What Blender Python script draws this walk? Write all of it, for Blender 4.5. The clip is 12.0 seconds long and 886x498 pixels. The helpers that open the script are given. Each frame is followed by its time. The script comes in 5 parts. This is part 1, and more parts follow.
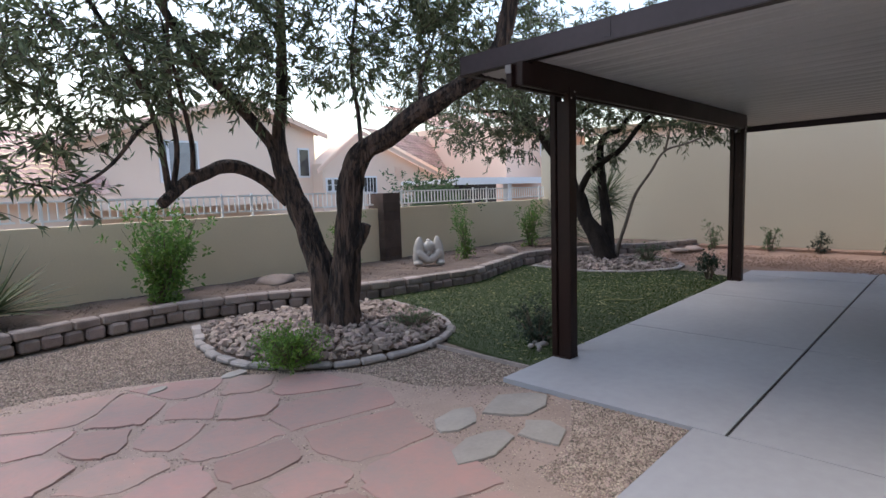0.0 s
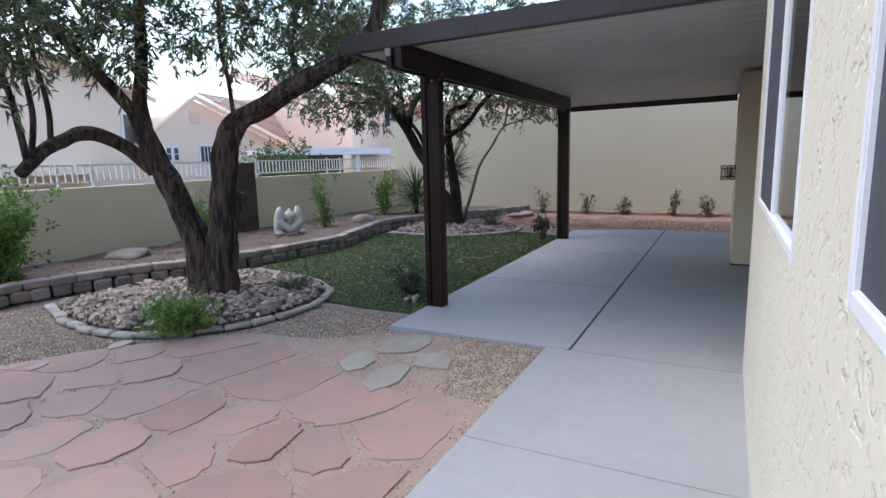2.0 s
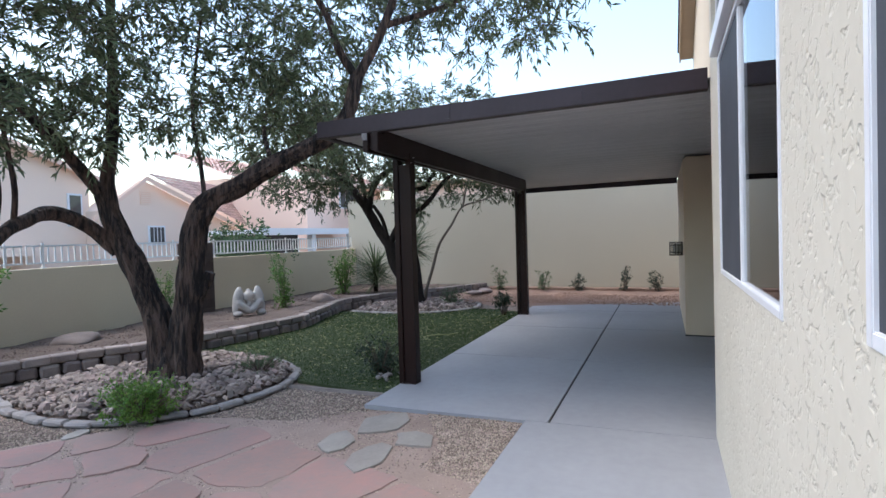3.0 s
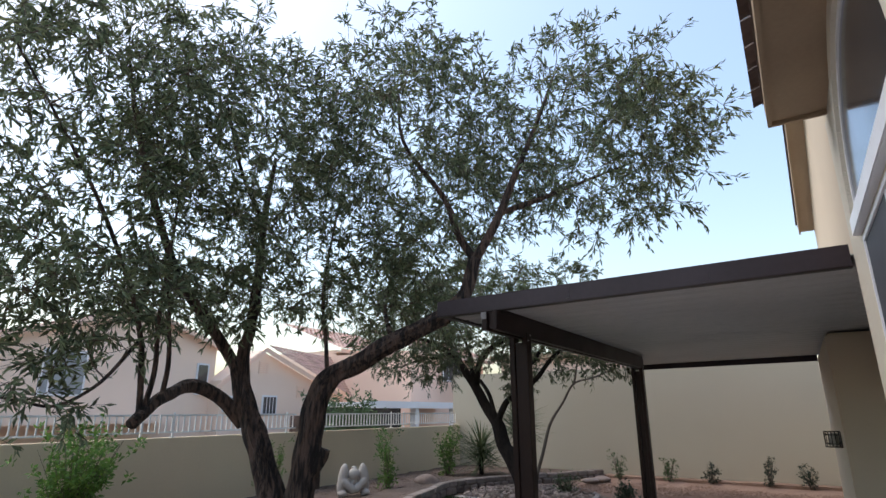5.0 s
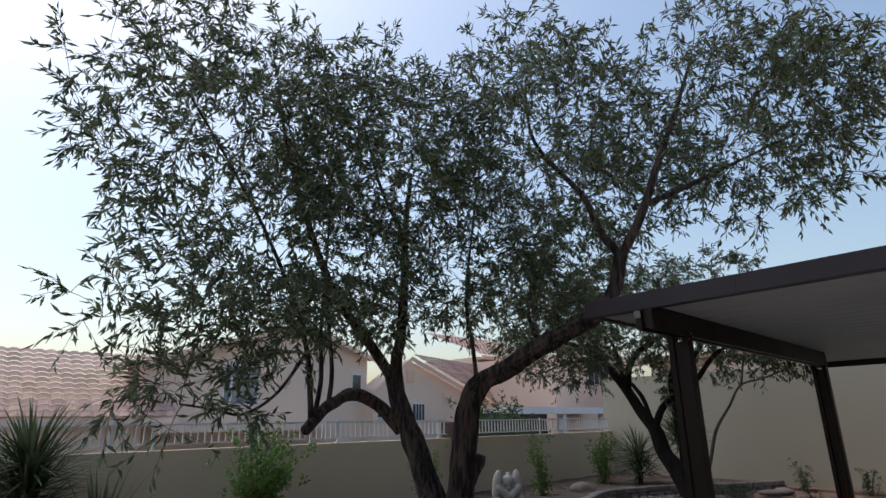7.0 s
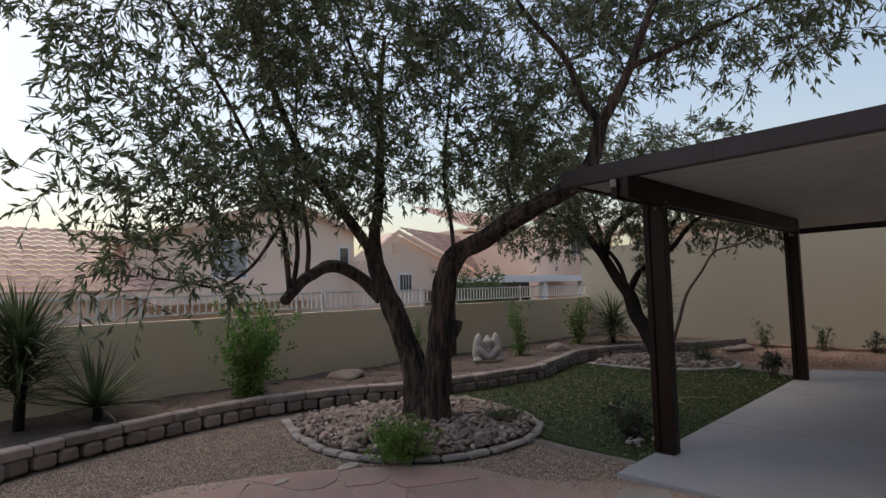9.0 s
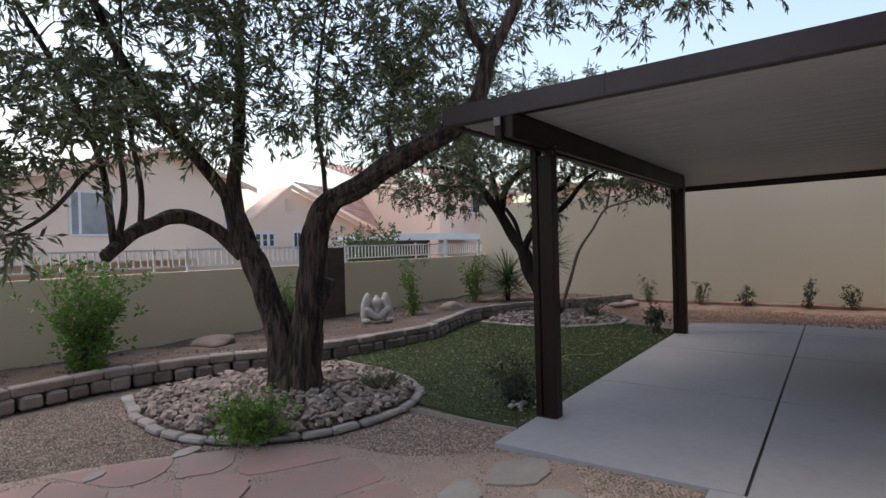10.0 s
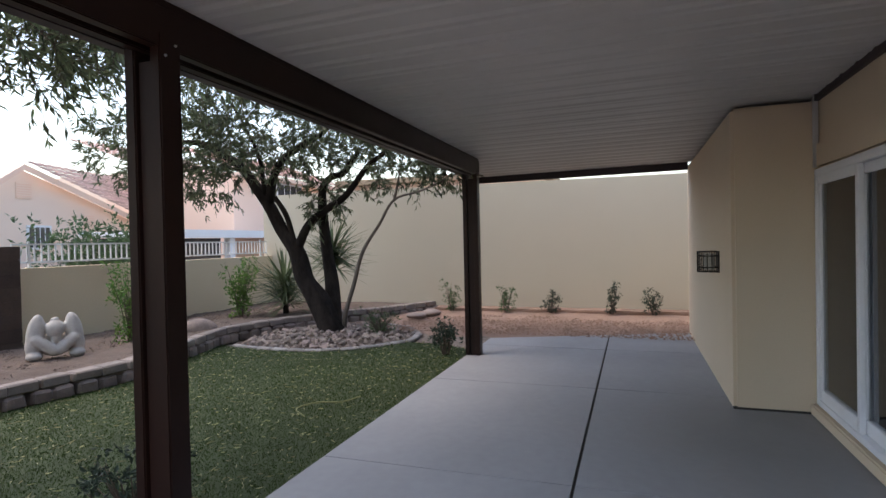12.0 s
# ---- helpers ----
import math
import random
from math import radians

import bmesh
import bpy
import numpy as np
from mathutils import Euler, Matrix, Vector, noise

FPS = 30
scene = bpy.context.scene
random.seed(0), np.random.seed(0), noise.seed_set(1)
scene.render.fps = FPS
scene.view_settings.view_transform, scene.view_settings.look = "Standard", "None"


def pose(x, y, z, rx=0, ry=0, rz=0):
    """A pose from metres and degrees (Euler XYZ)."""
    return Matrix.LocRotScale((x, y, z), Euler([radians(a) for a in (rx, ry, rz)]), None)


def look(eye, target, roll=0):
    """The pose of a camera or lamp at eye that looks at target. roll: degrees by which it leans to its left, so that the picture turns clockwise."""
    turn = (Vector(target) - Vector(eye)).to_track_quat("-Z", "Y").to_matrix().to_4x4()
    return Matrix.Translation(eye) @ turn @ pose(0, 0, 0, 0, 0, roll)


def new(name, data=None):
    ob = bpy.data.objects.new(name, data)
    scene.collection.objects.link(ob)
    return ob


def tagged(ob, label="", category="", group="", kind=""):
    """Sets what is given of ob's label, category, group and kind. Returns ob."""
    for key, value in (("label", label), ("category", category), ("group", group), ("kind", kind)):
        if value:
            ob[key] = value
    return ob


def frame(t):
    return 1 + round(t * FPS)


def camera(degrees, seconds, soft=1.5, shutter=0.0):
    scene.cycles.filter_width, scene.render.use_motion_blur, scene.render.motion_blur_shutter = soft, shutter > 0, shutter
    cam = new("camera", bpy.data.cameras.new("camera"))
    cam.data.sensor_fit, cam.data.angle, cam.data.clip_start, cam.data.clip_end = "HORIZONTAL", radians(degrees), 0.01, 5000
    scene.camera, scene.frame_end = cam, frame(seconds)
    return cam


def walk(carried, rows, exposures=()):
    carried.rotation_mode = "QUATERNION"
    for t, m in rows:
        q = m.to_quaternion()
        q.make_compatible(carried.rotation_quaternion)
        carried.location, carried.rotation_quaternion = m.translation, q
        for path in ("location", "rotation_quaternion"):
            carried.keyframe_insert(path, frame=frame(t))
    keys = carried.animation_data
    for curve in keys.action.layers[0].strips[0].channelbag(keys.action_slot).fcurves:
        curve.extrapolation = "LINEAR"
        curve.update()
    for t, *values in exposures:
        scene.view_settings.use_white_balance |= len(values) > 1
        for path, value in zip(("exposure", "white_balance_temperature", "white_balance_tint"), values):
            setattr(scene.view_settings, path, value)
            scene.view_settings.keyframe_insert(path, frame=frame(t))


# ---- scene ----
cam = camera(77.4, 12.0)
PATH = [
    (0, (0.198, 0.121, 1.624), (1.634, 1.498, 1.414), -1.8),
    (0.5, (-0.003, 0.109, 1.643), (1.487, 1.410, 1.349), -1.6),
    (1, (-0.228, 0.088, 1.638), (1.347, 1.279, 1.318), -1.6),
    (1.5, (-0.399, 0.050, 1.644), (1.265, 1.109, 1.315), -1.5),
    (2, (-0.558, 0.075, 1.634), (1.196, 0.979, 1.305), -1.4),
    (2.5, (-0.693, 0.184, 1.610), (1.117, 0.974, 1.294), -1.4),
    (3, (-0.766, 0.241, 1.619), (1.089, 0.987, 1.570), -1.7),
    (3.2, (-0.783, 0.249, 1.623), (1.075, 0.988, 1.678), -1.7),
    (4.8, (-0.865, 0.408, 1.692), (0.816, 1.368, 2.195), -0.4),
    (5, (-0.883, 0.387, 1.686), (0.747, 1.401, 2.250), -0.2),
    (5.5, (-0.909, 0.422, 1.687), (0.602, 1.562, 2.331), -0.1),
    (6, (-0.898, 0.476, 1.681), (0.533, 1.715, 2.329), -0.2),
    (6.5, (-0.894, 0.479, 1.684), (0.472, 1.788, 2.332), -0.3),
    (7, (-0.911, 0.502, 1.685), (0.419, 1.876, 2.271), -0.6),
    (7.2, (-0.895, 0.516, 1.671), (0.426, 1.915, 2.218), -0.8),
    (8.8, (-0.872, 0.421, 1.677), (0.507, 1.858, 1.859), -1.3),
    (9, (-0.733, 0.485, 1.678), (0.680, 1.894, 1.817), -1.5),
    (9.5, (-0.463, 0.559, 1.635), (1.047, 1.871, 1.677), -1.7),
    (10, (0.037, 0.702, 1.605), (1.666, 1.863, 1.591), -1.5),
    (10.5, (0.662, 0.762, 1.597), (2.394, 1.761, 1.579), -1.4),
    (11, (1.308, 0.758, 1.604), (3.117, 1.610, 1.583), -1.5),
    (11.5, (2.008, 0.767, 1.597), (3.863, 1.515, 1.569), -1.3),
    (12, (2.752, 0.815, 1.558), (4.643, 1.464, 1.530), -1.2),
]
EXPOSURES = [(0, 1.36, 6500, 13), (1, 1.47, 6300, 11), (2.5, 1.53, 6000, 9), (3.2, 1.45, 6000, 9), (4.8, 1.12, 6650, 10), (5.5, 0.68, 6450, 10),
             (7.2, 0.24, 6450, 10), (9, 0.34, 7200, 14), (9.8, 0.78, 7000, 14), (10.5, 1.14, 6600, 13), (12, 1.55, 6650, 13)]
walk(cam, [(t, look(eye, target, roll)) for t, eye, target, roll in PATH], EXPOSURES)

# ---- sky and light: soft evening light, the sun low behind thin cloud ----
world = bpy.data.worlds.new("evening_sky")
scene.world = world
world.use_nodes = True
wn = world.node_tree.nodes
sky = wn.new("ShaderNodeTexSky")
sky.sky_type, sky.sun_disc = "NISHITA", False
sky.sun_elevation, sky.sun_rotation = radians(62), radians(345)
sky.air_density, sky.dust_density, sky.ozone_density = 1.4, 3.0, 1.0
wn["Background"].inputs["Strength"].default_value = 0.15
world.node_tree.links.new(sky.outputs["Color"], wn["Background"].inputs["Color"])
sun = new("sun", bpy.data.lights.new("sun", "SUN"))
sun.data.energy, sun.data.angle, sun.data.color = 0.2, radians(60), (1.0, 0.93, 0.88)
_az, _el = radians(345), radians(62)
sun.matrix_world = look((0, 0, 30), (0 - math.sin(_az), 0 - math.cos(_az), 30 - math.tan(_el)))

# ---- materials ----
def material(name, base, second=None, scale=3.0, fine=40.0, rough=0.8, bump=0.3, depth=0.01, metal=0.0, random_tint=0.0,
             island=0.0, stretch=(1, 1, 1), mix=0.5, spec=0.5, coarse=None, stain=None):
    """A surface of two colours mixed by a coarse and a fine noise, with relief; tinted piece by piece where asked."""
    m = bpy.data.materials.new(name)
    m.use_nodes = True
    n, link = m.node_tree.nodes, m.node_tree.links.new
    p = n["Principled BSDF"]
    second = second or tuple(c * 0.7 for c in base)
    mp = n.new("ShaderNodeMapping")
    mp.inputs["Scale"].default_value = stretch
    geo = n.new("ShaderNodeNewGeometry")
    link(geo.outputs["Position"], mp.inputs["Vector"])
    big, small = n.new("ShaderNodeTexNoise"), n.new("ShaderNodeTexNoise")
    big.inputs["Scale"].default_value, big.inputs["Detail"].default_value = scale, 4
    small.inputs["Scale"].default_value, small.inputs["Detail"].default_value = fine, 3
    for t in (big, small):
        link(mp.outputs["Vector"], t.inputs["Vector"])
    add = n.new("ShaderNodeMath")
    add.operation = "MULTIPLY_ADD"
    link(small.outputs["Fac"], add.inputs[0])
    add.inputs[1].default_value = 0.5
    link(big.outputs["Fac"], add.inputs[2])
    ramp = n.new("ShaderNodeMapRange")
    ramp.inputs[1].default_value, ramp.inputs[2].default_value = 0.75 - mix * 0.45, 0.75 + mix * 0.45
    link(add.outputs[0], ramp.inputs[0])
    mixer = n.new("ShaderNodeMix")
    mixer.data_type = "RGBA"
    mixer.inputs["A"].default_value, mixer.inputs["B"].default_value = (*base, 1), (*second, 1)
    link(ramp.outputs[0], mixer.inputs["Factor"])
    colour = mixer.outputs["Result"]
    for amount, node, socket in ((random_tint, "ShaderNodeObjectInfo", "Random"), (island, "ShaderNodeNewGeometry", "Random Per Island")):
        if amount:
            info = n.new(node)
            hsv = n.new("ShaderNodeHueSaturation")
            val = n.new("ShaderNodeMapRange")
            val.inputs[3].default_value, val.inputs[4].default_value = 1 - amount, 1 + amount
            hue = n.new("ShaderNodeMapRange")
            hue.inputs[3].default_value, hue.inputs[4].default_value = 0.5 + amount * 0.045, 0.5 - amount * 0.045
            link(info.outputs[socket], val.inputs[0])
            mul = n.new("ShaderNodeMath")
            mul.operation = "MULTIPLY"
            mul.inputs[1].default_value = 7.31
            frac = n.new("ShaderNodeMath")
            frac.operation = "FRACT"
            link(info.outputs[socket], mul.inputs[0])
            link(mul.outputs[0], frac.inputs[0])
            link(frac.outputs[0], hue.inputs[0])
            link(hue.outputs[0], hsv.inputs["Hue"])
            link(val.outputs[0], hsv.inputs["Value"])
            link(colour, hsv.inputs["Color"])
            colour = hsv.outputs["Color"]
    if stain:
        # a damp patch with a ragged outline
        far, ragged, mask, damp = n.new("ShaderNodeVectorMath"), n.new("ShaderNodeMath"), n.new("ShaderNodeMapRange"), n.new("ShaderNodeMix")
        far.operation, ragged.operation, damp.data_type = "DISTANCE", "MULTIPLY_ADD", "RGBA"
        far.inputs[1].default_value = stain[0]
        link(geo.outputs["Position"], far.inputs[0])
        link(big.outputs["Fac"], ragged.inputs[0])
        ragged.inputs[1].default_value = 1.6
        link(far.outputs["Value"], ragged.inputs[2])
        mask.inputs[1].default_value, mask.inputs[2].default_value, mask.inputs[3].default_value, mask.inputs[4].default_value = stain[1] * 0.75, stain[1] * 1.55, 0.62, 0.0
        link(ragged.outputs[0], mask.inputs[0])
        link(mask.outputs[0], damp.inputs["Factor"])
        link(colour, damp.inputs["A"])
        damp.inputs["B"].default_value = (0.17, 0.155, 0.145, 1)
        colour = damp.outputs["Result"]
    link(colour, p.inputs["Base Color"])
    p.inputs["Metallic"].default_value = metal
    p.inputs["Specular IOR Level"].default_value = spec
    rr = n.new("ShaderNodeMapRange")
    rr.inputs[3].default_value, rr.inputs[4].default_value = max(0.02, rough - 0.12), min(1.0, rough + 0.1)
    link(big.outputs["Fac"], rr.inputs[0])
    link(rr.outputs[0], p.inputs["Roughness"])
    if bump:
        bp = n.new("ShaderNodeBump")
        bp.inputs["Strength"].default_value, bp.inputs["Distance"].default_value = bump, depth
        if coarse:
            # trowelled plateaus with ragged edges
            tro, flat = n.new("ShaderNodeTexNoise"), n.new("ShaderNodeMapRange")
            tro.inputs["Scale"].default_value, tro.inputs["Detail"].default_value, tro.inputs["Distortion"].default_value = coarse, 3, 0.6
            flat.inputs[1].default_value, flat.inputs[2].default_value = 0.33, 0.46
            link(geo.outputs["Position"], tro.inputs["Vector"])
            link(tro.outputs["Fac"], flat.inputs[0])
            link(flat.outputs[0], bp.inputs["Height"])
        else:
            link(add.outputs[0], bp.inputs["Height"])
        link(bp.outputs["Normal"], p.inputs["Normal"])
    return m


def glass(name, tint=(0.8, 0.82, 0.82), see=0.85):
    m = bpy.data.materials.new(name)
    m.use_nodes = True
    n, link = m.node_tree.nodes, m.node_tree.links.new
    n.remove(n["Principled BSDF"])
    clear, gloss, mx, fr = (n.new("ShaderNode" + k) for k in ("BsdfTransparent", "BsdfGlossy", "MixShader", "Fresnel"))
    clear.inputs["Color"].default_value = (*[c * see for c in tint], 1)
    gloss.inputs["Color"].default_value, gloss.inputs["Roughness"].default_value = (0.95, 0.97, 1, 1), 0.02
    fr.inputs["IOR"].default_value = 1.7
    link(fr.outputs[0], mx.inputs[0])
    link(clear.outputs[0], mx.inputs[1])
    link(gloss.outputs[0], mx.inputs[2])
    link(mx.outputs[0], n["Material Output"].inputs[0])
    return m


def foliage(name, base, second, island=0.35, rough=0.5, glow=0.25, spec=0.35):
    """Leaves: reflecting and letting light through."""
    m = material(name, base, second, scale=0.8, fine=6, rough=rough, bump=0, island=island, mix=0.8, spec=spec)
    n, link = m.node_tree.nodes, m.node_tree.links.new
    p = n["Principled BSDF"]
    tr, mx = n.new("ShaderNodeBsdfTranslucent"), n.new("ShaderNodeMixShader")
    link(p.inputs["Base Color"].links[0].from_socket, tr.inputs["Color"])
    mx.inputs[0].default_value = glow
    link(p.outputs[0], mx.inputs[1])
    link(tr.outputs[0], mx.inputs[2])
    link(mx.outputs[0], n["Material Output"].inputs[0])
    return m


M = dict(
    dirt=material("packed_sand", (0.252, 0.1855, 0.14), (0.175, 0.126, 0.0945), 0.9, 60, 0.95, 0.7, 0.012),
    sand=material("sandy_joint_fill", (0.325, 0.245, 0.205), (0.25, 0.19, 0.158), 2.5, 90, 0.95, 0.7, 0.01),
    gravel_bed=material("fine_gravel", (0.25, 0.20, 0.16), (0.12, 0.095, 0.076), 14, 110, 0.95, 1.0, 0.02, mix=0.4),
    pebble=material("gravel_stone", (0.36, 0.29, 0.235), (0.26, 0.205, 0.165), 8, 60, 0.9, 0.2, island=0.65),
    litter=material("bed_litter", (0.135, 0.1, 0.078), (0.078, 0.057, 0.045), 8, 60, 0.95, 0.2, island=0.5),
    red_dirt=material("reddish_dirt", (0.304, 0.2, 0.152), (0.216, 0.14, 0.104), 1.3, 50, 0.95, 0.8, 0.02),
    bed_soil=material("planter_soil", (0.135, 0.098, 0.078), (0.08, 0.058, 0.046), 2.2, 45, 0.95, 1.0, 0.03),
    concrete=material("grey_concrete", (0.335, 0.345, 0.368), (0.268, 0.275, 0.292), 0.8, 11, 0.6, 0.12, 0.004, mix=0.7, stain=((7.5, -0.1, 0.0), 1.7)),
    joint=material("joint_filler", (0.035, 0.033, 0.03), rough=0.9),
    flag=material("pink_flagstone", (0.335, 0.20, 0.172), (0.265, 0.20, 0.178), 2.6, 24, 0.85, 0.7, 0.010, random_tint=0.14, mix=0.45),
    greyflag=material("pale_flagstone", (0.322, 0.294, 0.259), (0.252, 0.231, 0.21), 3.5, 35, 0.85, 0.5, 0.008, random_tint=0.1),
    block=material("tumbled_concrete_block", (0.2527, 0.2012, 0.1778), (0.1685, 0.1357, 0.1217), 5, 60, 0.9, 0.7, 0.01, random_tint=0.25),
    capblock=material("grey_cap_block", (0.2778, 0.2374, 0.215), (0.1792, 0.1523, 0.1389), 5, 60, 0.9, 0.7, 0.01, random_tint=0.18),
    curb=material("pale_edging_stone", (0.3, 0.2775, 0.2625), (0.21, 0.195, 0.1875), 5, 50, 0.88, 0.6, 0.01, random_tint=0.2),
    rock=material("river_rock", (0.30, 0.24, 0.205), (0.19, 0.15, 0.13), 6, 40, 0.8, 0.4, 0.008, random_tint=0.4),
    rockfill=material("river_rock_small", (0.30, 0.24, 0.205), (0.19, 0.15, 0.13), 6, 40, 0.85, 0.4, 0.008, island=0.4),
    lowwall=material("beige_painted_block", (0.68, 0.575, 0.395), (0.60, 0.50, 0.345), 0.7, 30, 0.9, 0.35, 0.008, mix=0.8),
    tallwall=material("cream_stucco_wall", (0.53, 0.485, 0.375), (0.475, 0.43, 0.335), 0.5, 60, 0.9, 0.3, 0.006, mix=0.8),
    stucco=material("cream_stucco_house", (0.60, 0.495, 0.365), (0.55, 0.45, 0.33), 0.6, 70, 0.9, 0.25, 0.006, mix=0.8),
    lace=material("skip_trowel_stucco", (0.60, 0.565, 0.48), (0.55, 0.515, 0.43), 1.2, 26, 0.9, 0.5, 0.011, mix=0.5, coarse=24),
    brown=material("dark_brown_aluminium", (0.020, 0.0085, 0.0065), (0.014, 0.0065, 0.005), 2, 30, 0.42, 0.05, 0.002, spec=0.22),
    fascia=material("brown_gutter_paint", (0.036, 0.022, 0.028), (0.024, 0.015, 0.018), 1.5, 20, 0.42, 0.08, 0.003, spec=0.35),
    pan=material("white_aluminium_panel", (0.46, 0.45, 0.445), (0.41, 0.405, 0.40), 0.8, 12, 0.46, 0, spec=0.5),
    pillar=material("brown_slump_block", (0.085, 0.055, 0.043), (0.055, 0.037, 0.03), 4, 40, 0.9, 0.6, 0.01, random_tint=0.2),
    iron=material("white_painted_iron", (0.8, 0.79, 0.77), (0.72, 0.71, 0.69), 3, 40, 0.5, 0.1, 0.002),
    white=material("white_vinyl_frame", (0.74, 0.75, 0.78), (0.69, 0.70, 0.73), 2, 30, 0.4, 0.05, 0.002),
    screen=material("dark_window_screen", (0.055, 0.06, 0.075), (0.045, 0.05, 0.062), 2, 300, 0.7, 0.1, 0.002),
    statue=material("white_cast_stone", (0.52, 0.49, 0.45), (0.40, 0.37, 0.34), 5, 60, 0.85, 0.4, 0.006),
    bark=material("furrowed_bark", (0.105, 0.068, 0.052), (0.016, 0.012, 0.010), 14, 45, 0.95, 1.0, 0.09, stretch=(1, 1, 0.16), mix=0.22),
    bark2=material("grey_brown_bark", (0.0303, 0.0232, 0.0195), (0.0117, 0.0093, 0.0079), 9, 50, 0.95, 0.9, 0.02, stretch=(1, 1, 0.3), mix=0.5, spec=0.15),
    sapling=material("pale_sapling_bark", (0.15, 0.122, 0.10), (0.095, 0.077, 0.062), 12, 60, 0.9, 0.4, 0.006, stretch=(1, 1, 0.4)),
    twig=material("young_brown_twig", (0.13, 0.095, 0.07), (0.08, 0.06, 0.045), 6, 40, 0.85, 0.3, 0.004),
    leaf=foliage("willowy_leaf", (0.168, 0.2, 0.112), (0.105, 0.135, 0.072), 0.6, rough=0.42, glow=0.4),
    leaf2=foliage("olive_leaf", (0.115, 0.1357, 0.0713), (0.0747, 0.0954, 0.0517), 0.45, glow=0.4),
    bright=foliage("bright_shrub_leaf", (0.155, 0.265, 0.05), (0.085, 0.175, 0.04), 0.4, glow=0.35),
    shrubleaf=foliage("shrub_leaf", (0.09, 0.15, 0.06), (0.06, 0.102, 0.048), 0.35),
    darkleaf=foliage("dark_shrub_leaf", (0.035, 0.055, 0.035), (0.025, 0.04, 0.027), 0.35),
    yucca=foliage("yucca_blade", (0.105, 0.14, 0.065), (0.065, 0.09, 0.043), 0.35),
    grass=foliage("lawn_blade", (0.038, 0.07, 0.015), (0.027, 0.05, 0.012), 0.25, rough=0.85, spec=0.08),
    turf=material("lawn_turf", (0.045, 0.066, 0.02), (0.031, 0.047, 0.015), 2.2, 60, 0.95, 0.8, 0.02),
    dropped=foliage("dropped_leaf", (0.30, 0.32, 0.15), (0.20, 0.19, 0.09), 0.4),
    peach=material("peach_stucco", (0.83, 0.60, 0.475), (0.78, 0.56, 0.44), 0.5, 20, 0.9, 0.2, 0.006, mix=0.8),
    cream=material("pale_cream_stucco", (0.85, 0.67, 0.545), (0.80, 0.625, 0.51), 0.5, 20, 0.9, 0.2, 0.006, mix=0.8),
    tile=material("terracotta_roof_tile", (0.57, 0.385, 0.325), (0.48, 0.315, 0.265), 1.5, 12, 0.85, 0.4, 0.01, island=0.22),
    owntile=material("dark_roof_tile", (0.14, 0.10, 0.085), (0.10, 0.075, 0.065), 2, 20, 0.85, 0.3, 0.01, random_tint=0.2),
    soffit=material("tan_painted_soffit", (0.36, 0.265, 0.17), (0.30, 0.215, 0.14), 1.5, 30, 0.85, 0.2, 0.004),
    pane=glass("window_glass"),
    # pale blue-grey base colour stands in for sky reflected in the pane
    palepane=material("sky_pale_far_window", (0.30, 0.33, 0.36), (0.20, 0.22, 0.25), 1.2, 4, 0.12, 0, spec=0.7),
    # far window panes; also the painted shade under the neighbour's patio roof
    darkpane_and_shade=material("dark_far_window_and_shade", (0.03, 0.034, 0.04), (0.06, 0.065, 0.07), 1.2, 4, 0.12, 0, spec=0.7),
    blind=material("beige_interior", (0.45, 0.38, 0.28), (0.38, 0.32, 0.235), 1.5, 20, 0.9, 0.1, 0.004),
    # the door glass's tan reflection, put into a panel's colour
    shade=material("pale_door_reflection", (0.62, 0.56, 0.45), (0.55, 0.49, 0.39), 1.5, 40, 0.9, 0.1, 0.004),
    bronze=material("dark_bronze_metal", (0.03, 0.024, 0.02), (0.02, 0.017, 0.015), 5, 60, 0.45, 0.1, 0.002, metal=0.6),
    chrome=material("brushed_zinc_bolt", (0.55, 0.55, 0.55), (0.45, 0.45, 0.45), 9, 90, 0.35, 0.05, 0.001, metal=0.9),
    lampglass=material("frosted_lamp_glass", (0.42, 0.40, 0.36), (0.36, 0.34, 0.30), 5, 60, 0.4, 0.05, 0.002),
)


# ---- building helpers ----
def thing(name, label, category, at=(0, 0, 0), group="", kind="", rz=0.0):
    ob = new(name)
    ob.matrix_basis = pose(*at, 0, 0, rz)
    ob.empty_display_size = 0.1
    return tagged(ob, label, category, group, kind)


def finish(name, me, mat, parent=None, label="", smooth=False):
    if mat is not None:
        me.materials.append(mat)
    if smooth:
        me.polygons.foreach_set("use_smooth", [True] * len(me.polygons))
    ob = new(name, me)
    if parent is not None:
        ob.parent = parent
    if label:
        ob["label"] = label
    return ob


def part(name, bm, mat, parent=None, label="", smooth=False):
    me = bpy.data.meshes.new(name)
    bm.to_mesh(me)
    bm.free()
    return finish(name, me, mat, parent, label, smooth)


def raw(name, verts, faces, mat, parent=None, label="", smooth=False):
    me = bpy.data.meshes.new(name)
    me.from_pydata(np.asarray(verts, float).tolist(), [], faces if isinstance(faces, list) else faces.tolist())
    me.update()
    return finish(name, me, mat, parent, label, smooth)


def box(x0, y0, z0, x1, y1, z1, bevel=0.0, bm=None):
    bm = bm or bmesh.new()
    made = bmesh.ops.create_cube(bm, size=1.0, matrix=Matrix.LocRotScale(
        ((x0 + x1) / 2, (y0 + y1) / 2, (z0 + z1) / 2), None, (x1 - x0, y1 - y0, z1 - z0)))
    if bevel:
        es = list({e for v in made["verts"] for e in v.link_edges})
        bmesh.ops.bevel(bm, geom=es, offset=bevel, segments=2, affect="EDGES", clamp_overlap=True)
    return bm


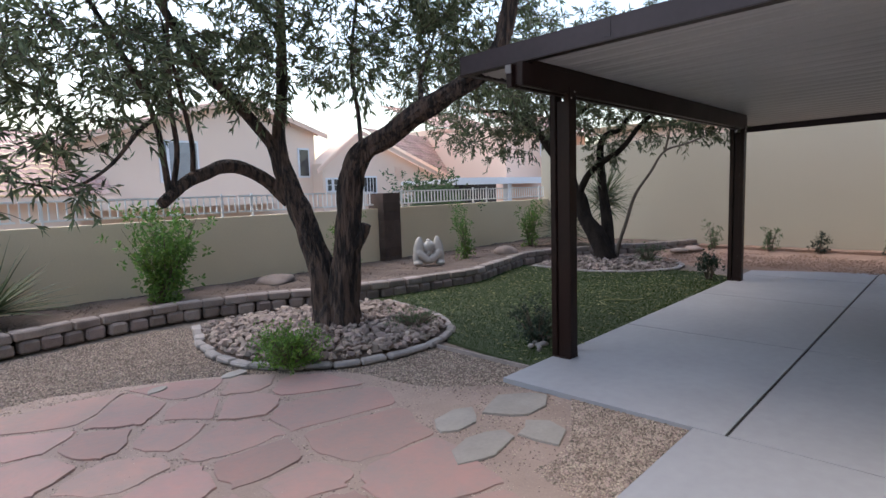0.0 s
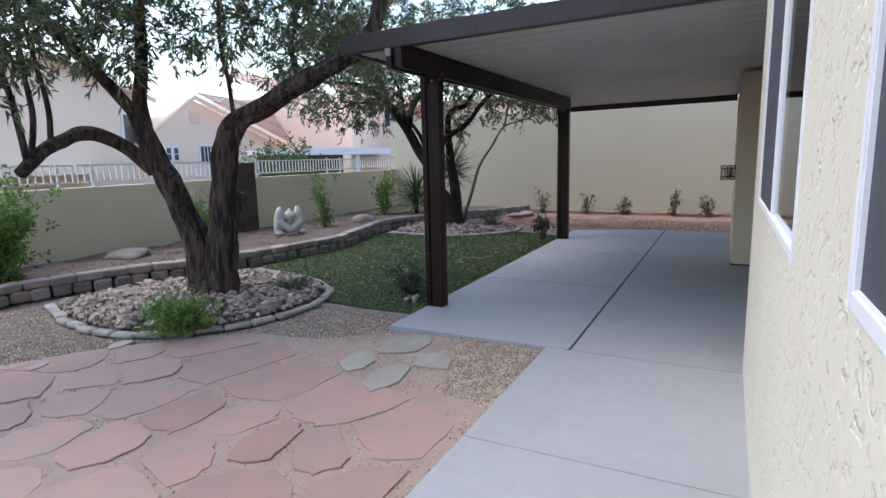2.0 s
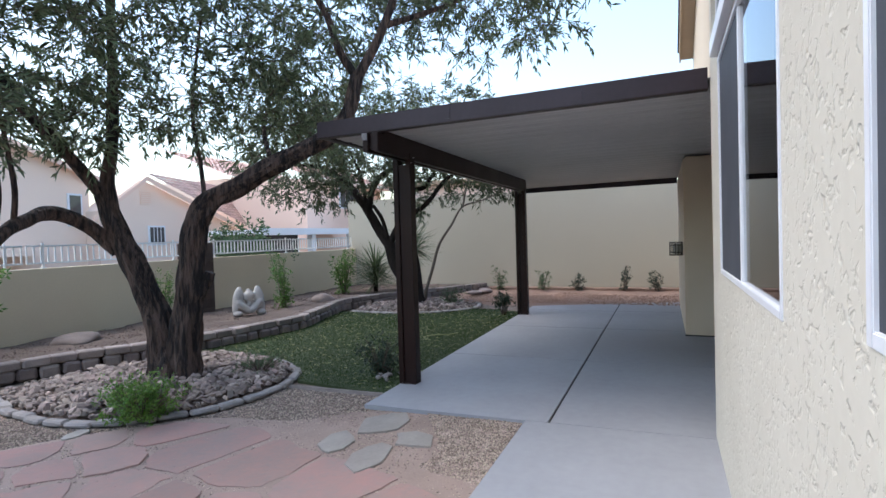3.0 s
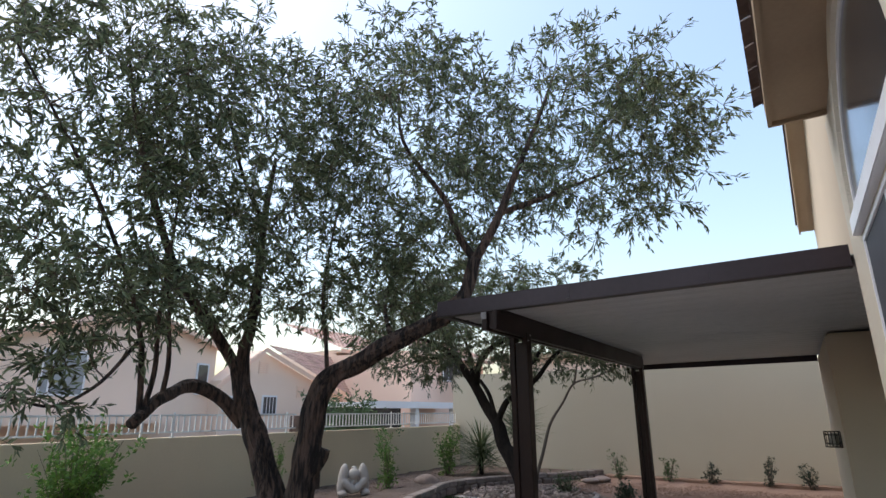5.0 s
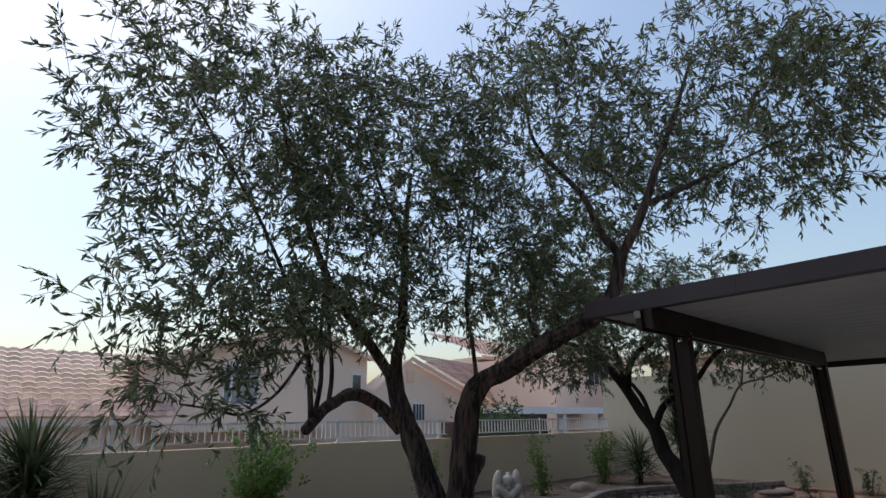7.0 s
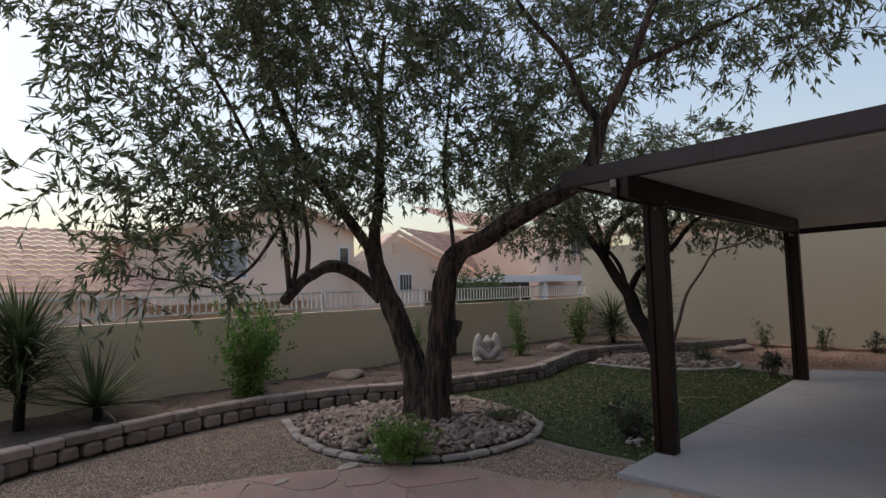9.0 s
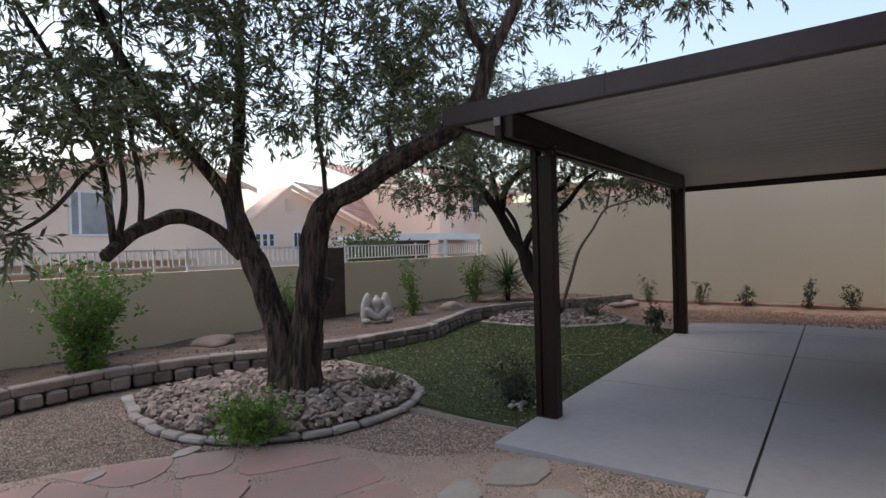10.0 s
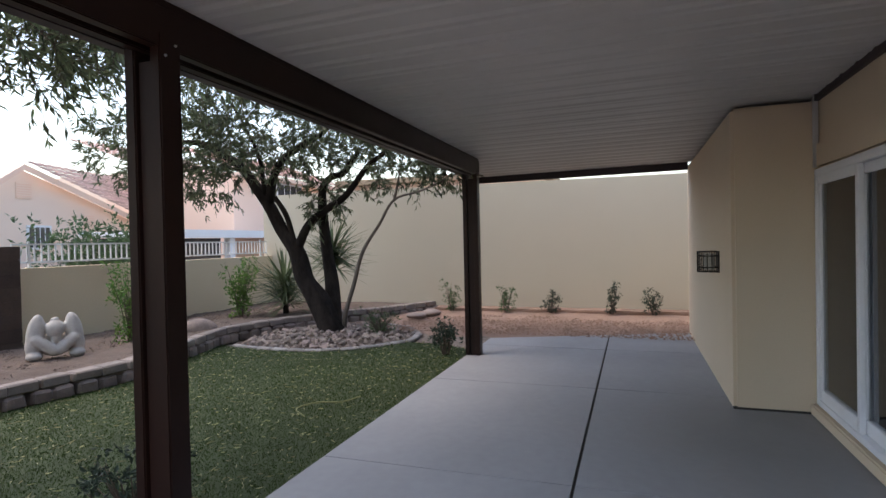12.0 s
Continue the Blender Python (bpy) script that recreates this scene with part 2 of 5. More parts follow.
def prism(points, z0, z1, bevel=0.0):
    """An upright prism over a polygon in x and y."""
    bm = bmesh.new()
    low = [bm.verts.new((x, y, z0)) for x, y in points]
    top = [bm.verts.new((x, y, z1)) for x, y in points]
    k = len(points)
    bm.faces.new(list(reversed(low)))
    face = bm.faces.new(top)
    for i in range(k):
        bm.faces.new((low[i], low[(i + 1) % k], top[(i + 1) % k], top[i]))
    bmesh.ops.recalc_face_normals(bm, faces=bm.faces)
    if bevel:
        bmesh.ops.bevel(bm, geom=list(face.edges), offset=bevel, segments=2, affect="EDGES", clamp_overlap=True)
    return bm


def profile_y(outline, x0, x1):
    """A body along x with the outline given in y and z."""
    bm = bmesh.new()
    a = [bm.verts.new((x0, y, z)) for y, z in outline]
    b = [bm.verts.new((x1, y, z)) for y, z in outline]
    k = len(outline)
    bm.faces.new(a), bm.faces.new(list(reversed(b)))
    for i in range(k):
        bm.faces.new((a[i], b[i], b[(i + 1) % k], a[(i + 1) % k]))
    bmesh.ops.recalc_face_normals(bm, faces=bm.faces)
    return bm


def wall_with_openings(u0, u1, z0, z1, v0, v1, holes, along="x"):
    """A wall from u0 to u1, its faces at v0 and v1, with rectangular holes (u0, u1, z0, z1)."""
    bm = bmesh.new()
    us = sorted({u0, u1, *[h[0] for h in holes], *[h[1] for h in holes]})
    for a, b in zip(us, us[1:]):
        cuts = sorted((h[2], h[3]) for h in holes if h[0] < (a + b) / 2 < h[1])
        z = z0
        for lo, hi in cuts + [(z1, z1)]:
            if lo > z:
                box(a, v0, z, b, v1, lo, bm=bm) if along == "x" else box(v0, a, z, v1, b, lo, bm=bm)
            z = hi
    bmesh.ops.remove_doubles(bm, verts=bm.verts, dist=1e-5)
    return bm


def smooth_path(points, n):
    """n points, evenly spaced, on a Catmull-Rom curve through those given."""
    p = np.array([np.array(points[0]) * 2 - points[1], *points, np.array(points[-1]) * 2 - points[-2]], float)
    out = []
    for i in range(1, len(p) - 2):
        for t in np.linspace(0, 1, 24, endpoint=False):
            a, b, c, d = p[i - 1:i + 3]
            out.append(0.5 * (2 * b + (c - a) * t + (2 * a - 5 * b + 4 * c - d) * t * t + (3 * b - a - 3 * c + d) * t ** 3))
    out.append(p[-2])
    out = np.array(out)
    s = np.concatenate([[0], np.cumsum(np.linalg.norm(np.diff(out, axis=0), axis=1))])
    return np.stack([np.interp(np.linspace(0, s[-1], n), s, out[:, k]) for k in range(out.shape[1])], 1)


class Tubes:
    """Collects tapered round branches for one mesh."""

    def __init__(self):
        self.v, self.f, self.n = [], [], 0

    def add(self, pts, radii, seg=6, rough=0.0, seed=0.0):
        pts = np.asarray(pts, float)
        k = len(pts)
        tan = np.gradient(pts, axis=0)
        tan /= np.linalg.norm(tan, axis=1)[:, None] + 1e-9
        ref = np.array([0.31, 0.95, 0.07])
        a = np.cross(tan, ref)
        a /= np.linalg.norm(a, axis=1)[:, None] + 1e-9
        b = np.cross(tan, a)
        ang = np.linspace(0, 2 * np.pi, seg, endpoint=False)
        r = np.asarray(radii, float)[:, None] * np.ones(seg)
        if rough:
            for i in range(k):
                for j in range(seg):
                    c, s = math.cos(ang[j]), math.sin(ang[j])
                    r[i, j] *= 1 + rough * (noise.noise((c * 2.2 + seed, s * 2.2, i * 0.10)) * 1.1 + noise.noise((c * 7 + seed, s * 7, i * 0.10)) * 1.2)
        ring = pts[:, None] + r[..., None] * (a[:, None] * np.cos(ang)[None, :, None] + b[:, None] * np.sin(ang)[None, :, None])
        self.v.append(ring.reshape(-1, 3))
        i = np.arange(k - 1)[:, None] * seg + np.arange(seg)[None]
        j = np.arange(k - 1)[:, None] * seg + (np.arange(seg)[None] + 1) % seg
        self.f += (np.stack([i, j, j + seg, i + seg], -1).reshape(-1, 4) + self.n).tolist()
        self.f.append(list(range(self.n, self.n + seg))[::-1])
        self.f.append(list(range(self.n + (k - 1) * seg, self.n + k * seg)))
        self.n += k * seg

    def mesh(self, name, mat, parent, label=""):
        return raw(name, np.concatenate(self.v), self.f, mat, parent, label, True)


def leaf_mesh(bases, ways, lengths, widths, rng, fold=0.25):
    """Folded, pointed leaves: a base, two sides and a tip each."""
    n = len(bases)
    ways = ways / (np.linalg.norm(ways, axis=1)[:, None] + 1e-9)
    side = np.cross(ways, rng.normal(size=(n, 3)))
    side /= np.linalg.norm(side, axis=1)[:, None] + 1e-9
    up = np.cross(side, ways)
    mid = bases + ways * lengths[:, None] * 0.45
    lift = up * (widths * fold)[:, None]
    v = np.stack([bases, mid + side * widths[:, None] / 2 + lift, bases + ways * lengths[:, None] - up * (lengths * 0.06)[:, None],
                  mid - side * widths[:, None] / 2 + lift], 1).reshape(-1, 3)
    f = np.arange(4 * n).reshape(n, 4)
    return v, f

# ---- ground ----
rng = np.random.default_rng(7)
LAWN_Y, SLAB_X, WALK_Y = 2.985, 3.885, 1.395
bm = bmesh.new()
bmesh.ops.create_grid(bm, x_segments=60, y_segments=60, size=300)
for v in bm.verts:
    v.co.z = -0.045
tagged(part("ground", bm, M["gravel_bed"]), "tan gravel yard ground reaching to the horizon", "ground", kind="structure")

# retaining wall line, front face
RET = smooth_path([(-3.2, 5.9), (-1.2, 6.75), (0.0, 7.16), (0.8, 7.45), (1.55, 7.6), (2.3, 7.7), (3.1, 7.7), (4.2, 7.36), (5.0, 6.98), (6.0, 6.68), (7.2, 6.48),
                   (7.7, 6.43), (8.95, 6.76), (10.1, 7.0), (11.2, 6.75), (12.3, 6.2), (13.1, 5.6), (14.38, 4.95)], 150)
LOW_Y, FAR_X = 9.3, 14.4


def sheet(name, a, b, za, zb, mat, label, category, n=14, wobble=0.02):
    """Uneven ground between two lines of equal point count."""
    rows = []
    for i in range(len(a)):
        for j in range(n):
            t = j / (n - 1)
            x, y = a[i] * (1 - t) + b[i] * t
            z = za + (zb - za) * t + wobble * noise.noise((x * 2.1, y * 2.1, 3)) + wobble * 0.5 * noise.noise((x * 7, y * 7, 5))
            rows.append((x, y, z))
    faces = [[i * n + j, i * n + j + 1, (i + 1) * n + j + 1, (i + 1) * n + j] for i in range(len(a) - 1) for j in range(n - 1)]
    return tagged(raw(name, rows, faces, mat, smooth=True), label, category, kind="structure")


back = np.stack([np.linspace(-3.2, FAR_X, 150), np.full(150, LOW_Y)], 1)
sheet("ground_bed", RET + np.array([0.0, 0.1]), back, 0.18, 0.165, M["bed_soil"], "dark brown soil of the raised planting bed", "soil", 22, 0.03)
ys = np.linspace(-1.2, 7.0, 46)
sheet("ground_dirt", np.stack([np.full(46, 10.35), ys], 1), np.stack([np.full(46, FAR_X), ys], 1), -0.10, 0.09, M["red_dirt"],
      "bare reddish dirt along the tall wall", "dirt", 26, 0.025)

# sandy bed under the flagstones
sand_edge = [(0.2, 5.3), (0.9, 5.75), (1.9, 5.35), (2.7, 4.75), (3.15, 4.25), (3.35, 3.4), (3.8, 2.85), (3.75, 2.0), (3.0, 1.5), (2.2, 1.4), (-2.5, 1.39), (-2.5, 5.0)]
se = smooth_path([*sand_edge, sand_edge[0]], 70)
sheet("ground_sand", se, np.repeat([[1.4, 3.2]], 70, 0), -0.0225, -0.0195, M["sand"], "pale sand packed between the flagstones", "sand", 16, 0.007)

# ---- concrete slab, in pours ----
slab = tagged(new("patio_slab"), "smooth pale grey concrete patio slab with dark joints", "patio", kind="structure")
FAR_EDGE = lambda y: 11.35 + (2.9 - y) * 0.37
cuts = [-6.0, -1.6, 2.2, SLAB_X, 6.28, 8.66, 10.75]
GAP = 0.0025
for row, (y0, y1) in enumerate(((-0.72, 1.18), (1.2, LAWN_Y))):
    xs = cuts if row == 0 else [SLAB_X, 6.28, 8.66, 10.75]
    for i, x in enumerate(xs):
        last = i == len(xs) - 1
        xa, xb = x + GAP, (xs[i + 1] - GAP if not last else 0)
        if last:
            pts = [(xa, y0), (FAR_EDGE(y0), y0), (FAR_EDGE(y1), y1), (xa, y1)]
        else:
            yb = WALK_Y if x < SLAB_X else y1
            pts = [(xa, y0), (xb, y0), (xb, yb), (xa, yb)]
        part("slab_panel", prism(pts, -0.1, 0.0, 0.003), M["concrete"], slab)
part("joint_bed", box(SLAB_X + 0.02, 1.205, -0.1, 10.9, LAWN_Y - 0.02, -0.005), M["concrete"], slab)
part("joint_filler", box(SLAB_X, 1.181, -0.09, 12.0, 1.199, -0.012), M["joint"], slab, "dark expansion joint filler")
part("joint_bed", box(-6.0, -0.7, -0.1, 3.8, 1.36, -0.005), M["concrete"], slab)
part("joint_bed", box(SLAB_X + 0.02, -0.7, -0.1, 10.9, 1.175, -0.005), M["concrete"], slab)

# ---- tall wall, low wall, pillar ----
bm = box(FAR_X, -14.0, -0.2, FAR_X + 0.2, LOW_Y + 0.25, 2.78, 0.01)
tagged(part("wall_east", bm, M["tallwall"]), "tall plain cream stucco boundary wall", "wall", kind="structure")
bm = box(13.98, -1.2, 0.0, FAR_X, 4.9, 0.13, 0.02)
bmesh.ops.subdivide_edges(bm, edges=[e for e in bm.edges if abs(e.verts[0].co.y - e.verts[1].co.y) > 1], cuts=60)
for v in bm.verts:
    v.co.x += 0.04 * noise.noise((v.co.y * 1.7, 0, 0)) * (v.co.x < 14.2)
    v.co.z += 0.02 * noise.noise((v.co.y * 2.3, 4, 0))
tagged(part("ground_ledge", bm, M["red_dirt"]), "low dirt ledge at the foot of the tall wall", "dirt", kind="structure")
bm = box(-14.0, LOW_Y, -0.2, FAR_X - 0.004, LOW_Y + 0.2, 1.285, 0.008)
tagged(part("wall_north", bm, M["lowwall"]), "low beige painted block wall carrying a white fence", "wall", kind="structure")
# closing walls behind the camera
tagged(part("wall_west", box(-9.2, -9, -0.2, -9.0, LOW_Y - 0.004, 1.8), M["lowwall"]), "beige block wall closing the yard", "wall", kind="structure")

pillar = tagged(new("pillar"), "dark brown slump block pillar rising above the low wall", "pillar", kind="structure")
for i in range(8):
    z = 0.05 + i * 0.195
    dx = 0.003 * math.sin(i * 2.1)
    part("block", box(7.80 + dx, 9.12 + dx * 0.5, z, 8.28 + dx, 9.62, z + 0.193, 0.005), M["pillar"], pillar)
part("core", box(7.82, 9.15, 0.0, 8.26, 9.6, 1.6), M["pillar"], pillar)

# ---- white fence on the low wall ----
def fence_run(x0, x1):
    f = thing("fence", "white painted iron picket fence on the low wall", "fence", (x0, LOW_Y + 0.1, 1.285), "fence runs")
    w = x1 - x0
    for z in (0.07, 0.34):
        part("rail", box(0, -0.014, z, w, 0.014, z + 0.028, 0.003), M["iron"], f)
    me = None
    for i in range(int(w / 0.108) + 1):
        if me is None:
            ob = part("picket", box(-0.0095, -0.0095, 0.085, 0.0095, 0.0095, 0.352), M["iron"], f)
            me = ob.data
        else:
            ob = new("picket", me)
            ob.parent = f
        ob.location.x = min(0.01 + i * 0.108, w - 0.01)
    for i in range(max(2, round(w / 1.75))):
        x = 0.25 + i * (w - 0.5) / max(1, round(w / 1.75) - 1)
        post = part("post", box(x - 0.014, -0.016, 0.0, x + 0.014, 0.016, 0.40, 0.003), M["iron"], f)
        part("foot", box(x - 0.04, -0.03, 0.0, x + 0.04, 0.03, 0.012, 0.003), M["iron"], post)


fence_run(-3.0, 1.6)
fence_run(1.65, 4.7)
fence_run(4.75, 7.76)
fence_run(8.34, 11.3)
fence_run(11.35, 14.3)

# ---- own house ----
WIN1, WIN2, DOOR = (1.24, 3.3, 1.315, 2.72), (-1.2, 0.45, 1.395, 2.72), (6.45, 8.24, 0.1, 2.1)
bm = wall_with_openings(-8.0, 3.95, -0.1, 3.8, -0.32, -0.1, [WIN1, WIN2])
tagged(part("wall_house_front", bm, M["lace"]), "cream skip-trowel stucco house wall with white windows", "wall", kind="structure")
tagged(part("wall_house_return", box(3.73, -0.9, -0.1, 3.946, -0.32, 3.8), M["lace"]), "cream stucco return of the house wall", "wall", kind="structure")
bm = wall_with_openings(3.56, 8.27, -0.1, 2.8, -0.9, -0.7, [DOOR])
tagged(part("wall_house_patio", bm, M["stucco"]), "cream stucco patio wall around the sliding door", "wall", kind="structure")
bm = box(8.27, -0.9, -0.1, 12.42, -0.025, 2.69, 0.03)
tagged(part("wall_house_corner", bm, M["stucco"]), "projecting cream stucco house corner with rounded edges", "wall", kind="structure")
tagged(part("trim_base", box(8.262, -0.69, 0.0, 8.3, -0.02, 0.018), M["joint"]), "dark weep screed at the wall foot", "trim", kind="structure")
# interior behind the openings
room = [box(-8, -4.6, -0.1, 12.4, -4.5, 3.9), box(-8, -4.5, -0.1, 12.4, -0.91, 0.08), box(-8, -4.5, 3.82, 12.4, -0.91, 3.9), box(-8.2, -4.6, -0.1, -8.0, -0.1, 3.9), box(12.2, -4.5, 0.08, 12.4, -0.91, 3.81)]
for name, b in zip(("wall_room_back", "floor_room", "ceiling_room", "wall_room_west", "wall_room_east"), room):
    tagged(part(name, b, M["blind"]), "plain beige interior of the house", "interior", kind="structure")


def window(name, x0, x1, z0, z1, y, label, mullion=None, screen=None):
    """A white framed window in a wall that faces +y; y is the wall's face."""
    w = tagged(new(name), label, "window", kind="structure")
    f = 0.032
    for a in ((x0, x0 + f, z0, z1), (x1 - f, x1, z0, z1), (x0 + f, x1 - f, z0, z0 + f), (x0 + f, x1 - f, z1 - f, z1)):
        part("window_frame", box(a[0], y - 0.1, a[2], a[1], y + 0.005, a[3], 0.003), M["white"], w)
    xs = [x0 + f, x1 - f]
    if mullion:
        part("mullion", box(mullion - 0.022, y - 0.05, z0 + f, mullion + 0.022, y - 0.003, z1 - f, 0.002), M["white"], w)
        xs = [x0 + f, mullion - 0.022, mullion + 0.022, x1 - f]
    for a, b in zip(xs[::2], xs[1::2]):
        g = part("pane", box(a, y - 0.020, z0 + f, b, y - 0.015, z1 - f), M["pane"], w)
        g.visible_shadow = False
    if screen:
        part("insect_screen", box(screen[0], y - 0.009, z0 + f, screen[1], y - 0.006, z1 - f), M["screen"], w, "dark grey insect screen")
    return w


window("window_1", *WIN1, -0.1, "white framed two-part window with a dark screen", 2.3, (2.322, 3.268))
window("window_2", *WIN2, -0.1, "white framed window in the stucco wall", -0.4, (-0.378, 0.418))
# arched window over the first one
arch = tagged(new("window_3"), "white framed arched window above the lower window", "window", kind="structure")
cx, cz, rx, rz_ = 2.27, 2.86, 1.0, 0.84


def arch_band(r_out, r_in, y0, y1):
    bm = bmesh.new()
    n = 28
    rows = []
    for i in range(n + 1):
        t = math.pi * i / n
        c, s = math.cos(t), math.sin(t)
        rows.append([bm.verts.new((cx + c * (rx + r), y, cz + s * (rz_ + r))) for r, y in ((r_out, y0), (r_out, y1), (r_in, y1), (r_in, y0))])
    for a, b in zip(rows, rows[1:]):
        for k in range(4):
            bm.faces.new((a[k], a[(k + 1) % 4], b[(k + 1) % 4], b[k]))
    bmesh.ops.recalc_face_normals(bm, faces=bm.faces)
    return bm


part("arch_trim", arch_band(0.10, 0.0, -0.11, -0.06), M["lace"], arch, "raised stucco band round the arch")
part("window_frame", arch_band(0.0, -0.05, -0.11, -0.085), M["white"], arch)
part("window_sill", box(cx - rx - 0.08, -0.11, 2.745, cx + rx + 0.08, -0.055, 2.855, 0.006), M["white"], arch)
bm = bmesh.new()
ring = [bm.verts.new((cx + math.cos(math.pi * i / 24) * (rx - 0.04), -0.094, cz + math.sin(math.pi * i / 24) * (rz_ - 0.04))) for i in range(25)]
bm.faces.new(ring)
part("pane", bm, material("arched_reflective_glass", (0.10, 0.13, 0.17), (0.08, 0.10, 0.14), 1, 4, 0.14, 0, metal=0.75), arch)

# sliding door
door = tagged(new("door_1"), "white framed sliding glass patio door, closed", "door", kind="structure")
x0, x1, z0, z1 = DOOR
for a in ((x0, x0 + 0.06, z0, z1), (x1 - 0.06, x1, z0, z1), (x0 + 0.06, x1 - 0.06, z0, z0 + 0.05), (x0 + 0.06, x1 - 0.06, z1 - 0.06, z1)):
    part("door_frame", box(a[0], -0.8, a[2], a[1], -0.655, a[3], 0.004), M["white"], door)
for a, b, y in ((x0 + 0.06, 7.38, -0.74), (7.31, x1 - 0.06, -0.70)):
    leafp = part("door_panel", box(a, y, z0 + 0.05, a + 0.056, y + 0.035, z1 - 0.06, 0.004), M["white"], door)
    for q in ((b - 0.056, b, z0 + 0.05, z1 - 0.06), (a + 0.056, b - 0.056, z0 + 0.05, z0 + 0.15), (a + 0.056, b - 0.056, z1 - 0.135, z1 - 0.06)):
        part("rail", box(q[0], y, q[2], q[1], y + 0.035, q[3], 0.004), M["white"], leafp)
    g = part("pane", box(a + 0.056, y + 0.014, z0 + 0.15, b - 0.056, y + 0.02, z1 - 0.135), M["pane"], leafp)
    g.visible_shadow = False
part("door_sill", box(5.6, -0.70, 0.0, 8.262, -0.615, 0.095, 0.012), M["stucco"], door, "stucco step under the door")
# added panel: its beige imitates what the door glass reflects
part("vertical_blind", box(x0 + 0.06, -0.885, 0.12, x1 - 0.06, -0.875, 2.08), M["shade"], door, "beige panel added behind the glass for its tan reflection")
part("head_panel", box(5.5, -0.698, 2.12, 8.262, -0.672, 2.32, 0.004), M["stucco"], door)
part("flashing", box(8.236, -0.69, 2.12, 8.262, -0.65, 2.73, 0.003), M["pan"], door)

# eaves and roofs of the house
def eave(name, x0, x1, yw, yo, z, label):
    e = tagged(new(name), label, "roof", kind="structure")
    part("soffit", box(x0, yw, z, x1, yo - 0.02, z + 0.03), M["soffit"], e)
    part("fascia_board", box(x0, yo - 0.02, z - 0.03, x1, yo + 0.01, z + 0.16, 0.004), M["soffit"], e)
    part("rake_board", box(x1, yw, z - 0.03, x1 + 0.035, yo + 0.01, z + 0.17, 0.004), M["soffit"], e)
    ob = None
    for i in range(int((x1 - x0) / 0.3)):
        if ob is None:
            a = np.linspace(0, math.pi, 7)
            bm = bmesh.new()
            p = [[bm.verts.new((0.14 * math.cos(q), yo + 0.08 - s * 2.6, z + 0.17 + 0.05 * math.sin(q) + s * 0.9)) for q in a] for s in (0, 0.5, 1)]
            for u, v in zip(p, p[1:]):
                for k in range(6):
                    bm.faces.new((u[k], u[k + 1], v[k + 1], v[k]))
            bmesh.ops.solidify(bm, geom=list(bm.faces), thickness=0.02)
            ob = part("roof_tile", bm, M["owntile"], e)
            me = ob.data
        else:
            ob = new("roof_tile", me)
            ob.parent = e
        ob.location.x = x1 - 0.1 - i * 0.3
    part("roof_deck", profile_y([(yo + 0.02, z + 0.16), (yo + 0.02, z + 0.19), (yw - 4.2, z + 1.8), (yw - 4.2, z + 1.6)], x0, x1), M["owntile"], e)


eave("roof_front", -8.0, 3.66, -0.1, 0.27, 3.8, "low eave with tan soffit and dark roof tiles")
# upper storey under a long sloping gable edge
RAKE = lambda x: 5.12 + (11.9 - x) * 0.45


def sloped(x0, x1, y0, y1, dz0, dz1):
    """A band along the gable edge, between two offsets from its lower line."""
    bm = bmesh.new()
    q = [[bm.verts.new((x, y, RAKE(x) + dz)) for y, dz in ((y0, dz0), (y1, dz0), (y1, dz1), (y0, dz1))] for x in (x0, x1)]
    bm.faces.new(q[0]), bm.faces.new(list(reversed(q[1])))
    for i in range(4):
        bm.faces.new((q[0][i], q[1][i], q[1][(i + 1) % 4], q[0][(i + 1) % 4]))
    bmesh.ops.recalc_face_normals(bm, faces=bm.faces)
    return bm


bm = bmesh.new()
rows = [[bm.verts.new((x, y, z)) for x, z in ((3.5, 2.83), (11.85, 2.83), (11.85, RAKE(11.85)), (3.5, RAKE(3.5)))] for y in (-0.36, -0.6)]
bm.faces.new(rows[0]), bm.faces.new(list(reversed(rows[1])))
for i in range(4):
    bm.faces.new((rows[0][i], rows[1][i], rows[1][(i + 1) % 4], rows[0][(i + 1) % 4]))
bmesh.ops.recalc_face_normals(bm, faces=bm.faces)
tagged(part("wall_house_upper", bm, M["stucco"]), "cream stucco upper storey wall under the gable edge", "wall", kind="structure")
upper = tagged(new("roof_upper"), "sloping gable edge with tan soffit and dark roof tiles", "roof", kind="structure")
part("soffit", sloped(3.4, 11.9, -0.36, -0.13, 0.0, 0.04), M["soffit"], upper)
part("rake_board", sloped(3.4, 11.9, -0.13, -0.10, -0.05, 0.17), M["soffit"], upper)
part("roof_deck", sloped(3.4, 12.0, -3.6, -0.10, 0.175, 0.22), M["owntile"], upper)
for i in range(26):
    x = 12.0 - i * 0.33
    part("roof_tile", sloped(x - 0.34, x, -0.5, -0.07, 0.225 + 0.02 * (i % 2), 0.262 + 0.02 * (i % 2)), M["owntile"], upper)

# ---- patio cover ----
PX0, PX1, PY1 = 4.05, 12.25, 3.53
cover = tagged(new("patio_cover"), "brown aluminium patio cover with white pan ceiling", "patio cover", kind="structure")
part("fascia", profile_y([(-0.09, 2.705), (PY1, 2.65), (PY1, 2.81), (-0.09, 2.87)], PX0, PX0 + 0.05), M["fascia"], cover, "dark brown end gutter")
part("fascia_lip", profile_y([(-0.09, 2.697), (PY1, 2.642), (PY1, 2.652), (-0.09, 2.707)], PX0 - 0.006, PX0 + 0.07), M["brown"], cover)
part("fascia", profile_y([(-0.02, 2.60), (PY1, 2.56), (PY1, 2.80), (-0.02, 2.85)], PX1 - 0.05, PX1), M["fascia"], cover)
